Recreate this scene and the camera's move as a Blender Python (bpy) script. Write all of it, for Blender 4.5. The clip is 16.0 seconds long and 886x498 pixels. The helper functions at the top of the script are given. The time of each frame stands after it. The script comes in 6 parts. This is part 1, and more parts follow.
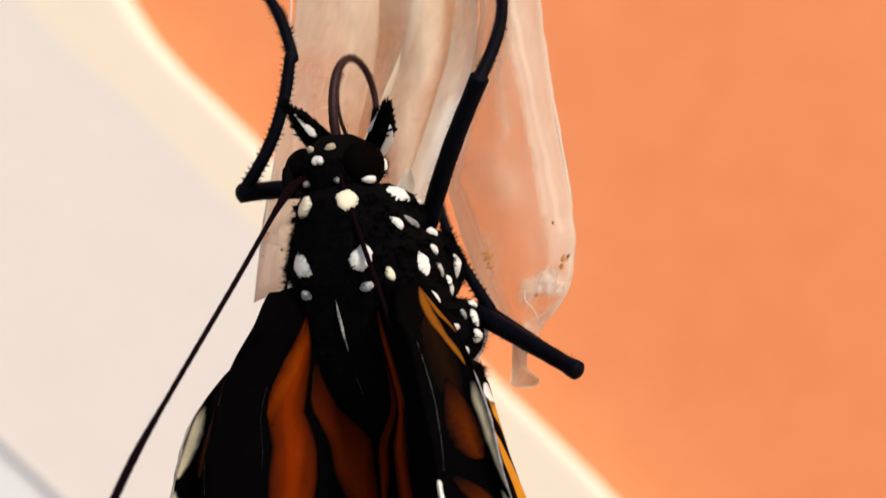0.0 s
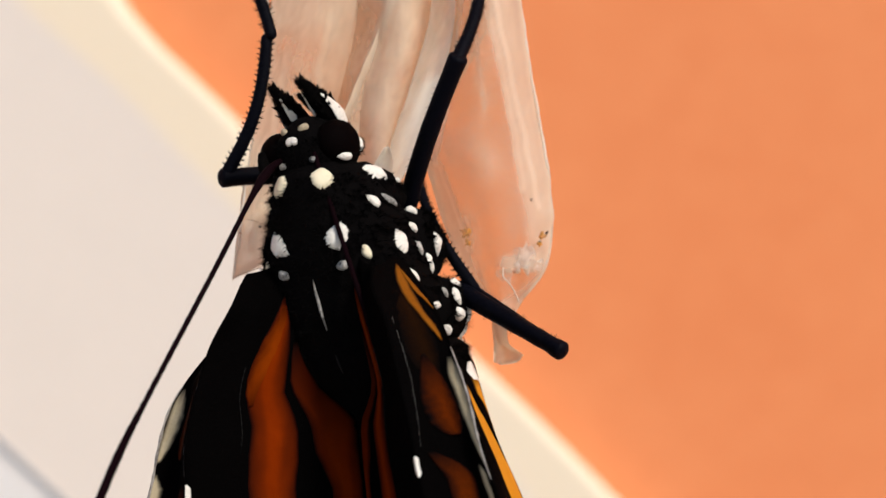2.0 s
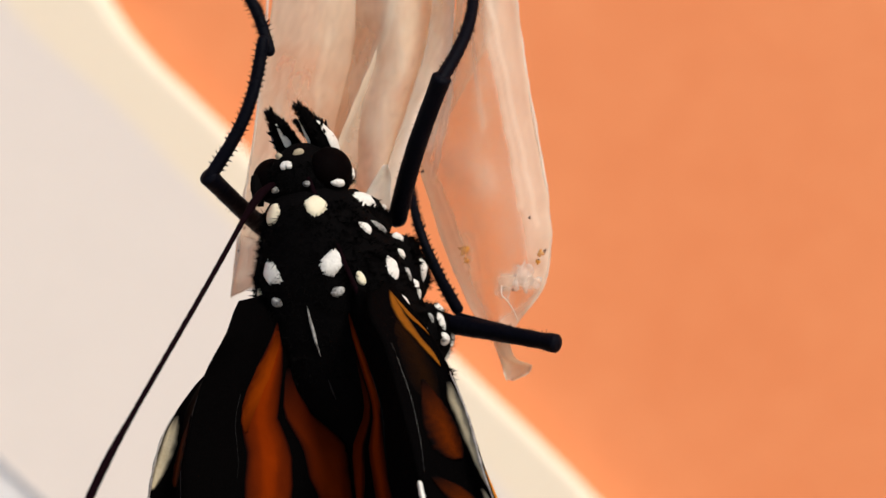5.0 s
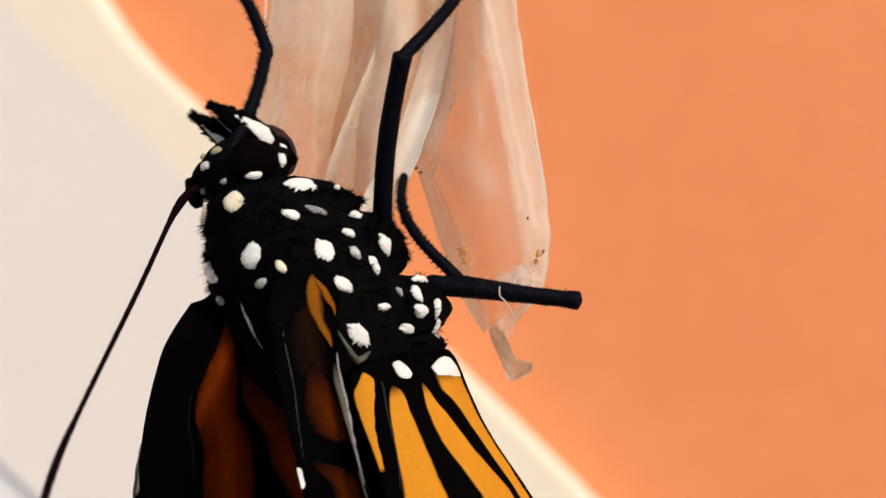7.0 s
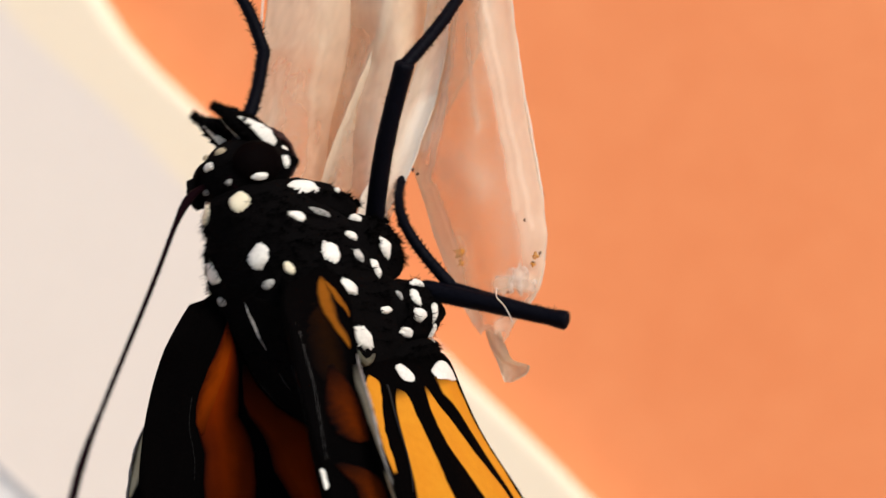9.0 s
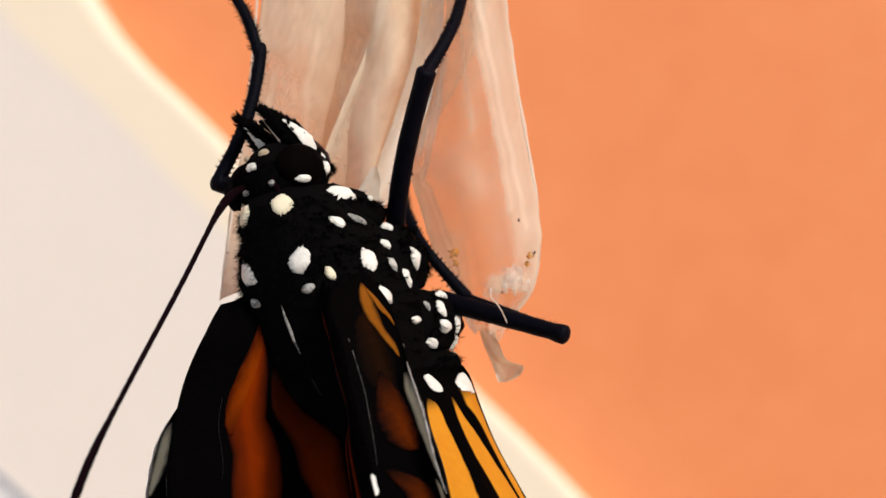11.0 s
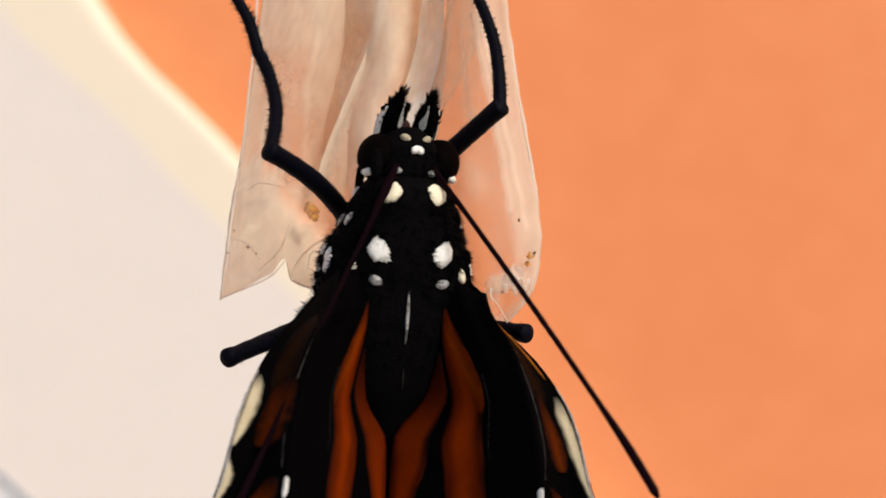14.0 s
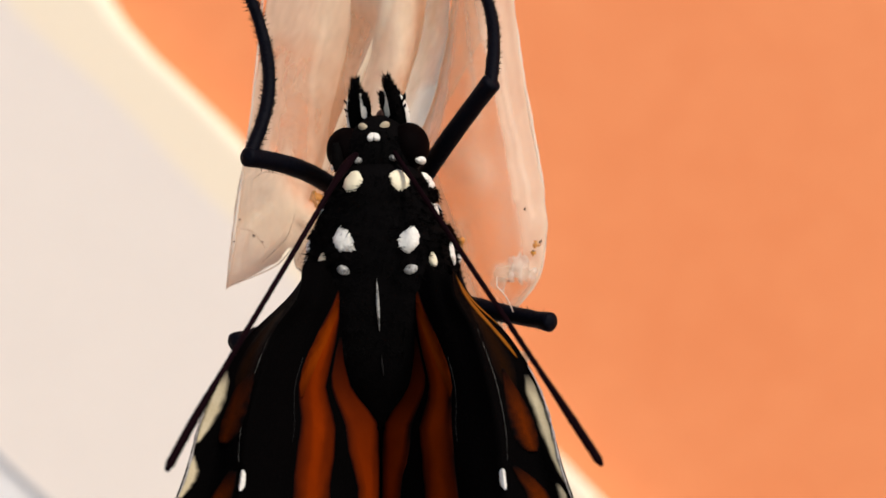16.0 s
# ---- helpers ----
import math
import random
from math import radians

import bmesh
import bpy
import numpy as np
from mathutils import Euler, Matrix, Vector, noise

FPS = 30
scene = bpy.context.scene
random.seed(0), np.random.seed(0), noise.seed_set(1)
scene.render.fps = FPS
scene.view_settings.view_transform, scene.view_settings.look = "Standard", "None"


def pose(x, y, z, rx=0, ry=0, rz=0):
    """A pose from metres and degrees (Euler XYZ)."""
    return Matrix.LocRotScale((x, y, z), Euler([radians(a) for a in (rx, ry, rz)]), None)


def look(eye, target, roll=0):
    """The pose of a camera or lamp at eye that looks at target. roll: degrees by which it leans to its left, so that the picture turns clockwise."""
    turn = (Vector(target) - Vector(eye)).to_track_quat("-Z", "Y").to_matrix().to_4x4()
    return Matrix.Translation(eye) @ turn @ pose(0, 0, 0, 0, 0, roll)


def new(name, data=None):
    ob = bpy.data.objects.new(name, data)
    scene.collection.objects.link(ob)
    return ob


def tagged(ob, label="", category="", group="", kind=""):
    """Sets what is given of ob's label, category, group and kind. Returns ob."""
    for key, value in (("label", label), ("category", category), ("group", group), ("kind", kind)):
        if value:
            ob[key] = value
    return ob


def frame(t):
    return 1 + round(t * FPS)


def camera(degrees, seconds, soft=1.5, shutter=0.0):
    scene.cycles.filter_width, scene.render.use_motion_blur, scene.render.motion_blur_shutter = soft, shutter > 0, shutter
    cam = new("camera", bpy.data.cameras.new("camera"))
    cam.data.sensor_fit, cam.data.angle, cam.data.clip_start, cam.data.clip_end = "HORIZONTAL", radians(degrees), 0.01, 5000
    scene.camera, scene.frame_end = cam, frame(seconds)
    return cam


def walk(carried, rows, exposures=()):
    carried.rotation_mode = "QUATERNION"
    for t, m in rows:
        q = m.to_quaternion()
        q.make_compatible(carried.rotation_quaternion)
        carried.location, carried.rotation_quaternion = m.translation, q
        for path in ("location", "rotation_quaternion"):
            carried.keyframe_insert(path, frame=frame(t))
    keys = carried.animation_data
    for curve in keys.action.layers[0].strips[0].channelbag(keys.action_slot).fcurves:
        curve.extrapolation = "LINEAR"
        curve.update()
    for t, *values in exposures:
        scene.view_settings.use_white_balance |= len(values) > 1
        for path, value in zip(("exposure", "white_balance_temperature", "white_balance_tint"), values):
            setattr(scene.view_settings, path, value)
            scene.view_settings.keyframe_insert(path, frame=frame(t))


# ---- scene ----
cam = camera(25, 16.0, soft=1.5, shutter=0.5)
cam.data.dof.use_dof = True
cam.data.dof.focus_distance = 0.0675
cam.data.dof.aperture_fstop = 110
walk(cam, [
    (0, pose(0.000000, -0.068800, 0.000000, 90.05, -0.00, 0.71)),
    (0.5, pose(0.000000, -0.068800, 0.000000, 90.86, -0.00, 0.49)),
    (1, pose(0.000000, -0.068800, 0.000000, 89.52, -0.00, 0.21)),
    (1.5, pose(0.000000, -0.068800, 0.000000, 89.31, -0.00, 0.23)),
    (2, pose(0.000000, -0.068800, 0.000000, 89.39, -0.00, 0.09)),
    (2.5, pose(0.000000, -0.068800, 0.000000, 89.58, -0.00, -0.08)),
    (3, pose(0.000000, -0.068800, 0.000000, 89.71, -0.00, 0.05)),
    (3.5, pose(0.000000, -0.068800, 0.000000, 89.82, -0.00, 0.09)),
    (3.7, pose(0.000000, -0.068800, 0.000000, 89.83, -0.00, 0.08)),
    (5.8, pose(0.000000, -0.068800, 0.000000, 89.96, -0.00, 0.04)),
    (6, pose(0.000000, -0.068800, 0.000000, 89.97, -0.00, 0.04)),
    (6.5, pose(0.000000, -0.068800, 0.000000, 89.89, -0.00, -0.23)),
    (7, pose(0.000000, -0.068800, 0.000000, 89.92, -0.00, -0.01)),
    (7.5, pose(0.000000, -0.068800, 0.000000, 90.09, -0.00, 0.02)),
    (8, pose(0.000000, -0.068800, 0.000000, 89.97, -0.00, -0.12)),
    (8.2, pose(0.000000, -0.068800, 0.000000, 89.96, -0.00, -0.04)),
    (8.5, pose(0.000000, -0.068800, 0.000000, 89.94, -0.00, 0.09)),
    (9, pose(0.000000, -0.068800, 0.000000, 89.97, -0.00, -0.10)),
    (9.5, pose(0.000000, -0.068800, 0.000000, 89.99, -0.00, -0.18)),
    (10, pose(0.000000, -0.068800, 0.000000, 89.91, -0.00, -0.12)),
    (10.2, pose(0.000000, -0.068800, 0.000000, 89.92, -0.00, -0.14)),
    (12.5, pose(0.000000, -0.068800, 0.000000, 90.01, -0.00, -0.40)),
    (13, pose(0.000000, -0.068800, 0.000000, 89.96, -0.00, -0.25)),
    (13.5, pose(0.000000, -0.068800, 0.000000, 90.00, -0.00, 0.00)),
    (14, pose(0.000000, -0.068800, 0.000000, 89.97, -0.00, -0.26)),
    (14.5, pose(0.000000, -0.068800, 0.000000, 89.92, -0.00, -0.21)),
    (15, pose(0.000000, -0.068800, 0.000000, 89.87, -0.00, -0.28)),
    (15.5, pose(0.000000, -0.068800, 0.000000, 89.93, -0.00, 0.11)),
    (16, pose(0.000000, -0.068800, 0.000000, 89.65, -0.00, -0.09)),
], exposures=[(0.0, 0.02), (0.5, 0.0), (1.5, -0.06), (6.5, -0.07), (8.0, -0.01), (16.0, 0.0)])

# world and daylight: bright open shade
world = bpy.data.worlds.new("sky")
scene.world = world
world.use_nodes = True
wn = world.node_tree
sky = wn.nodes.new("ShaderNodeTexSky")
sky.sky_type = 'NISHITA'
sky.sun_disc = False
sky.sun_elevation = radians(42)
sky.sun_rotation = radians(137)
wn.links.new(sky.outputs[0], wn.nodes["Background"].inputs[0])
wn.nodes["Background"].inputs[1].default_value = 0.13
sun = new("sun", bpy.data.lights.new("sun", 'SUN'))
sun.data.energy = 3.1
sun.data.angle = radians(12)
sun.data.color = (1.0, 0.93, 0.84)
sun.matrix_world = look((0.85, -1.0, 1.25), (0, 0.1, 0))

MM = 0.001


# ---- materials ----
def material(name, base, rough=0.6, metal=0.0, spec=0.5, mottle=0.0, mottle_scale=300.0, bump=0.0, bump_scale=2000.0, dark=None, sheen=0.0, trans=0.0, fade=None):
    """A principled surface whose colour wanders between base and dark at two scales, with fine relief."""
    m = bpy.data.materials.new(name)
    m.use_nodes = True
    nt = m.node_tree
    p = nt.nodes["Principled BSDF"]
    p.inputs["Base Color"].default_value = (*base, 1)
    p.inputs["Roughness"].default_value = rough
    p.inputs["Metallic"].default_value = metal
    p.inputs["Specular IOR Level"].default_value = spec
    p.inputs["Sheen Weight"].default_value = sheen
    co = nt.nodes.new("ShaderNodeTexCoord")
    if mottle:
        d = dark or tuple(c * 0.55 for c in base)
        big, small = nt.nodes.new("ShaderNodeTexNoise"), nt.nodes.new("ShaderNodeTexNoise")
        big.inputs["Scale"].default_value, small.inputs["Scale"].default_value = mottle_scale, mottle_scale * 7
        big.inputs["Detail"].default_value = small.inputs["Detail"].default_value = 4
        nt.links.new(co.outputs["Object"], big.inputs["Vector"])
        nt.links.new(co.outputs["Object"], small.inputs["Vector"])
        mean = nt.nodes.new("ShaderNodeMath")
        mean.operation = 'ADD'
        nt.links.new(big.outputs["Fac"], mean.inputs[0])
        nt.links.new(small.outputs["Fac"], mean.inputs[1])
        ramp = nt.nodes.new("ShaderNodeMapRange")
        ramp.inputs["From Min"].default_value, ramp.inputs["From Max"].default_value = 0.7, 1.3
        ramp.inputs["To Min"].default_value, ramp.inputs["To Max"].default_value = 0.0, mottle
        nt.links.new(mean.outputs[0], ramp.inputs["Value"])
        mix = nt.nodes.new("ShaderNodeMix")
        mix.data_type = 'RGBA'
        mix.inputs[6].default_value, mix.inputs[7].default_value = (*base, 1), (*d, 1)
        nt.links.new(ramp.outputs[0], mix.inputs[0])
        nt.links.new(mix.outputs[2], p.inputs["Base Color"])
    if fade:
        at = nt.nodes.new("ShaderNodeAttribute")
        at.attribute_name = "edge"
        fm = nt.nodes.new("ShaderNodeMix")
        fm.data_type = 'RGBA'
        fm.inputs[6].default_value = (*fade, 1)
        nt.links.new(at.outputs["Fac"], fm.inputs[0])
        src = p.inputs["Base Color"].links[0].from_socket
        nt.links.new(src, fm.inputs[7])
        nt.links.new(fm.outputs[2], p.inputs["Base Color"])
    if bump:
        n = nt.nodes.new("ShaderNodeTexNoise")
        n.inputs["Scale"].default_value, n.inputs["Detail"].default_value = bump_scale, 5
        nt.links.new(co.outputs["Object"], n.inputs["Vector"])
        b = nt.nodes.new("ShaderNodeBump")
        b.inputs["Strength"].default_value, b.inputs["Distance"].default_value = bump, 0.00008
        nt.links.new(n.outputs["Fac"], b.inputs["Height"])
        nt.links.new(b.outputs[0], p.inputs["Normal"])
    if trans:
        t = nt.nodes.new("ShaderNodeBsdfTranslucent")
        t.inputs[0].default_value = (*base, 1)
        mx = nt.nodes.new("ShaderNodeMixShader")
        mx.inputs[0].default_value = trans
        nt.links.new(p.outputs[0], mx.inputs[1])
        nt.links.new(t.outputs[0], mx.inputs[2])
        nt.links.new(mx.outputs[0], nt.nodes["Material Output"].inputs[0])
    return m


def film_material(name, tint, attr=True, clear=0.3, milky=0.75, scale=500, through_tint=(0.965, 0.935, 0.9)):
    """Thin dried skin: partly clear, partly milky as its thickness goes, with a glossy face."""
    m = bpy.data.materials.new(name)
    m.use_nodes = True
    nt = m.node_tree
    p = nt.nodes["Principled BSDF"]
    p.inputs["Base Color"].default_value = (*tint, 1)
    p.inputs["Roughness"].default_value = 0.34
    p.inputs["Specular IOR Level"].default_value = 0.28
    co = nt.nodes.new("ShaderNodeTexCoord")
    big = nt.nodes.new("ShaderNodeTexNoise")
    big.inputs["Scale"].default_value, big.inputs["Detail"].default_value = scale, 4
    stretch = nt.nodes.new("ShaderNodeMapping")
    stretch.inputs["Scale"].default_value = (1.2, 1.2, 0.5)
    nt.links.new(co.outputs["Object"], stretch.inputs["Vector"])
    nt.links.new(stretch.outputs[0], big.inputs["Vector"])
    rng = nt.nodes.new("ShaderNodeMapRange")
    rng.inputs["From Min"].default_value, rng.inputs["From Max"].default_value = 0.3, 0.7
    nt.links.new(big.outputs["Fac"], rng.inputs["Value"])
    fac = rng.outputs[0]
    if attr:
        rng.inputs["To Min"].default_value, rng.inputs["To Max"].default_value = 0.8, 1.2
        at = nt.nodes.new("ShaderNodeAttribute")
        at.attribute_name = "milk"
        mul = nt.nodes.new("ShaderNodeMath")
        mul.operation = 'MULTIPLY'
        nt.links.new(at.outputs["Fac"], mul.inputs[0])
        nt.links.new(fac, mul.inputs[1])
        fac = mul.outputs[0]
    else:
        rng.inputs["To Min"].default_value, rng.inputs["To Max"].default_value = clear, milky
    b = nt.nodes.new("ShaderNodeBump")
    b.inputs["Strength"].default_value, b.inputs["Distance"].default_value = 0.2, 0.0001
    nt.links.new(big.outputs["Fac"], b.inputs["Height"])
    nt.links.new(b.outputs[0], p.inputs["Normal"])
    tl, tp = nt.nodes.new("ShaderNodeBsdfTranslucent"), nt.nodes.new("ShaderNodeBsdfTransparent")
    tl.inputs[0].default_value = (*tint, 1)
    tp.inputs[0].default_value = (*through_tint, 1)
    half, mx = nt.nodes.new("ShaderNodeMixShader"), nt.nodes.new("ShaderNodeMixShader")
    half.inputs[0].default_value = 0.34
    nt.links.new(p.outputs[0], half.inputs[1])
    nt.links.new(tl.outputs[0], half.inputs[2])
    nt.links.new(fac, mx.inputs[0])
    nt.links.new(tp.outputs[0], mx.inputs[1])
    nt.links.new(half.outputs[0], mx.inputs[2])
    nt.links.new(mx.outputs[0], nt.nodes["Material Output"].inputs[0])
    return m


M_ORANGE_WALL = material("orange_wall_paint", (0.84, 0.28, 0.107), 0.75, spec=0.2, mottle=0.45, mottle_scale=18, dark=(0.74, 0.21, 0.072), bump=0.3, bump_scale=300)
M_WHITE_BOARD = material("white_board_paint", (0.81, 0.705, 0.617), 0.7, spec=0.2, mottle=0.5, mottle_scale=14, dark=(0.77, 0.67, 0.59), bump=0.1, bump_scale=200)
M_RIM = material("cream_rim_paint", (0.885, 0.745, 0.56), 0.6, spec=0.2, mottle=0.4, mottle_scale=20, dark=(0.85, 0.7, 0.525), fade=(0.81, 0.705, 0.617))
M_COOL_BOARD = material("cool_white_board_paint", (0.79, 0.745, 0.71), 0.7, spec=0.2, mottle=0.5, mottle_scale=14, dark=(0.75, 0.71, 0.68), bump=0.1, bump_scale=200)
M_SEAM = material("grey_joint", (0.34, 0.35, 0.38), 0.8, mottle=0.3, mottle_scale=40)
M_GROUND = material("pale_ground", (0.42, 0.38, 0.33), 0.9, mottle=0.6, mottle_scale=6, bump=0.3, bump_scale=60)
M_WOOD = material("rod_wood", (0.3, 0.2, 0.12), 0.7, mottle=0.6, mottle_scale=200)
M_BLACK = material("black_scales", (0.003, 0.0025, 0.0025), 0.9, spec=0.02, mottle=0.5, mottle_scale=700, dark=(0.0012, 0.0012, 0.0012), bump=0.6, bump_scale=9000)
M_WING_BLACK = material("black_wing_scales", (0.0016, 0.0012, 0.0012), 0.9, spec=0.01, mottle=0.5, mottle_scale=700, dark=(0.0008, 0.0007, 0.0007), bump=0.6, bump_scale=9000)
M_FUR = material("black_hair", (0.0022, 0.0018, 0.0018), 0.85, spec=0.03, mottle=0.3, mottle_scale=900)
M_LEG = material("blue_black_leg", (0.0015, 0.0017, 0.0045), 0.6, spec=0.06, mottle=0.4, mottle_scale=800, dark=(0.0012, 0.0012, 0.0025), bump=0.5, bump_scale=6000)
M_EYE = material("dark_eye", (0.0016, 0.0007, 0.0007), 0.75, spec=0.02, mottle=0.4, mottle_scale=1200, bump=0.2, bump_scale=14000)
M_WHITE = material("white_scales", (0.89, 0.845, 0.76), 0.8, spec=0.2, mottle=0.6, mottle_scale=1500, dark=(0.52, 0.48, 0.42), bump=0.4, bump_scale=7000)
M_CREAM = material("cream_scales", (0.55, 0.45, 0.29), 0.8, spec=0.2, mottle=0.5, mottle_scale=2200, dark=(0.42, 0.32, 0.17), bump=0.3, bump_scale=9000, fade=(0.0016, 0.0012, 0.0012))
M_IVORY = material("ivory_scales", (0.84, 0.75, 0.55), 0.8, spec=0.2, mottle=0.5, mottle_scale=1800, dark=(0.8, 0.66, 0.42), bump=0.25, bump_scale=9000)
M_TAN = material("tan_scales", (0.46, 0.38, 0.26), 0.8, spec=0.2, mottle=0.6, mottle_scale=1800, dark=(0.3, 0.23, 0.14), bump=0.3, bump_scale=9000)
M_VEIN = material("vein_highlight", (0.17, 0.16, 0.145), 0.7, spec=0.1, mottle=1.0, mottle_scale=1500, dark=(0.02, 0.019, 0.018))
M_GLINT = material("dull_vein", (0.02, 0.018, 0.017), 0.75, spec=0.08, mottle=0.6, mottle_scale=2600, dark=(0.01, 0.01, 0.01))
M_UMBER = material("umber_scales", (0.085, 0.0125, 0.0004), 0.8, spec=0.02, mottle=0.8, mottle_scale=500, dark=(0.05, 0.0085, 0.0004), bump=0.5, bump_scale=9000, fade=(0.0016, 0.0012, 0.0012))
M_GREY = material("grey_scales", (0.6, 0.57, 0.52), 0.8, mottle=1.0, mottle_scale=1900, dark=(0.012, 0.011, 0.01), bump=0.8, bump_scale=9000)
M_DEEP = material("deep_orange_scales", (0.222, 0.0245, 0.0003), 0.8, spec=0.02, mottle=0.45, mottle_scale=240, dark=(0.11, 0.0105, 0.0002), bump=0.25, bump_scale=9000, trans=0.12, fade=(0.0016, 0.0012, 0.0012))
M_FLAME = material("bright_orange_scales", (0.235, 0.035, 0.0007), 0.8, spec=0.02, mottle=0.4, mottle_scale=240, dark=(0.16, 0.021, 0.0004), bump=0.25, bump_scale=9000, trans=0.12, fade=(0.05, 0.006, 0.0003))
M_BROWN = material("brown_orange_scales", (0.013, 0.0042, 0.001), 0.8, spec=0.02, mottle=0.9, mottle_scale=300, dark=(0.009, 0.003, 0.0008), bump=0.5, bump_scale=9000, trans=0.1, fade=(0.0016, 0.0012, 0.0012))
M_AMBER = material("amber_scales", (0.72, 0.29, 0.02), 0.7, spec=0.05, mottle=0.5, mottle_scale=500, dark=(0.6, 0.2, 0.012), bump=0.5, bump_scale=9000, trans=0.15, fade=(0.0016, 0.0012, 0.0012))
M_HONEY = material("honey_scales", (0.27, 0.088, 0.006), 0.7, spec=0.04, mottle=0.7, mottle_scale=600, dark=(0.2, 0.058, 0.004), bump=0.5, bump_scale=9000, trans=0.1, fade=(0.0016, 0.0012, 0.0012))
M_TONGUE = material("brown_proboscis", (0.03, 0.008, 0.007), 0.5, spec=0.2, mottle=0.5, mottle_scale=900, bump=0.4, bump_scale=8000)
M_ANTENNA = material("dark_antenna", (0.0055, 0.0011, 0.0022), 0.8, spec=0.03, mottle=0.5, mottle_scale=900, bump=0.4, bump_scale=8000)
M_SILVER = material("silvery_scales", (0.42, 0.38, 0.34), 0.6, mottle=0.9, mottle_scale=1500, dark=(0.08, 0.06, 0.05), bump=0.5, bump_scale=9000)
M_HINGE = material("grey_green_skin", (0.11, 0.115, 0.075), 0.5, mottle=0.9, mottle_scale=2600, dark=(0.02, 0.02, 0.015), bump=0.6, bump_scale=5000)
M_FILM = film_material("clear_shell_skin", (0.93, 0.8, 0.65), scale=160)
M_FILM_MILKY = film_material("milky_shell_skin", (0.93, 0.81, 0.645), scale=220)
M_FLAP = film_material("tan_flap_skin", (0.84, 0.695, 0.535), scale=220, through_tint=(0.942, 0.9, 0.86))
M_CREASE = film_material("brown_crease_skin", (0.66, 0.53, 0.42), attr=False, clear=0.2, milky=0.7, through_tint=(0.9, 0.83, 0.77))
M_FOLD = film_material("shell_fold_skin", (0.97, 0.91, 0.82), attr=False)
M_STAIN = film_material("yellow_stain_skin", (0.8, 0.4, 0.06), attr=False, clear=0.1, milky=0.75, scale=900)
M_FOLD_WHITE = film_material("white_folded_skin", (0.97, 0.9, 0.79), scale=260)
M_SCRAP = film_material("torn_skin", (0.95, 0.9, 0.83), attr=False, clear=0.05, milky=0.42, scale=900)
M_SPECK = material("dark_speck", (0.06, 0.03, 0.02), 0.7, mottle=0.4, mottle_scale=3000)


# ---- building helpers ----
def part(name, bm, mat, parent=None, label="", smooth=True):
    """One mesh object out of a bmesh in millimetres, under a thing or a part."""
    for v in bm.verts:
        v.co *= MM
    bmesh.ops.recalc_face_normals(bm, faces=bm.faces)
    me = bpy.data.meshes.new(name)
    bm.to_mesh(me)
    bm.free()
    me.materials.append(mat)
    if smooth:
        me.shade_smooth()
    ob = new(name, me)
    if parent:
        ob.parent = parent
    if label:
        ob["label"] = label
    return ob


def grid(bm, pts):
    """Faces over rows of points; returns the rows of vertices."""
    rows = [[bm.verts.new(p) for p in r] for r in pts]
    for a, b in zip(rows, rows[1:]):
        for i in range(len(a) - 1):
            bm.faces.new((a[i], a[i + 1], b[i + 1], b[i]))
    return rows


def ring_loft(bm, rings, cap=True):
    rows = [[bm.verts.new(p) for p in r] for r in rings]
    n = len(rows[0])
    for a, b in zip(rows, rows[1:]):
        for i in range(n):
            bm.faces.new((a[i], a[(i + 1) % n], b[(i + 1) % n], b[i]))
    if cap:
        bm.faces.new(rows[0][::-1])
        bm.faces.new(rows[-1])
    return rows


def tube(bm, path, radii, n=10):
    """A round tube along a path of points."""
    path = [Vector(p) for p in path]
    rings, side = [], None
    for i, p in enumerate(path):
        d = (path[min(i + 1, len(path) - 1)] - path[max(i - 1, 0)]).normalized()
        if side is None:
            side = d.orthogonal().normalized()
        side = (side - d * side.dot(d)).normalized()
        up = d.cross(side)
        r = radii[i] if hasattr(radii, "__len__") else radii
        rings.append([p + (side * math.cos(a) + up * math.sin(a)) * r for a in (2 * math.pi * k / n for k in range(n))])
    ring_loft(bm, rings)


def slab(bm, pts, thick, push):
    """A sheet with thickness: rows of points, and the same moved along push."""
    a = grid(bm, pts)
    b = grid(bm, [[Vector(p) + push(Vector(p)) * thick for p in r] for r in pts])
    for u, v in ((a[0], b[0]), (b[-1], a[-1])):
        for i in range(len(u) - 1):
            bm.faces.new((u[i + 1], u[i], v[i], v[i + 1]))
    for k in (0, -1):
        for i in range(len(a) - 1):
            q = (a[i][k], a[i + 1][k], b[i + 1][k], b[i][k])
            bm.faces.new(q if k else q[::-1])


def curve(table):
    """Smooth lookup: first column against the others, all rows rising in the first."""
    t = np.array(table, float)
    x, y = t[:, 0], t[:, 1:]
    step = np.diff(x)[:, None]
    d = np.diff(y, axis=0) / step
    m = np.vstack([d[:1], np.where(d[:-1] * d[1:] > 0, 2 * d[:-1] * d[1:] / np.where(d[:-1] + d[1:] == 0, 1, d[:-1] + d[1:]), 0), d[-1:]])

    def at(q):
        q = min(max(q, x[0]), x[-1])
        i = int(min(max(np.searchsorted(x, q) - 1, 0), len(x) - 2))
        w = x[i + 1] - x[i]
        s = (q - x[i]) / w
        v = y[i] * (1 + 2 * s) * (1 - s) ** 2 + m[i] * w * s * (1 - s) ** 2 + y[i + 1] * s * s * (3 - 2 * s) + m[i + 1] * w * s * s * (s - 1)
        return [float(k) for k in v]
    return at


def wob(x, y, z, s, amp):
    return noise.noise(Vector((x * s, y * s, z * s))) * amp

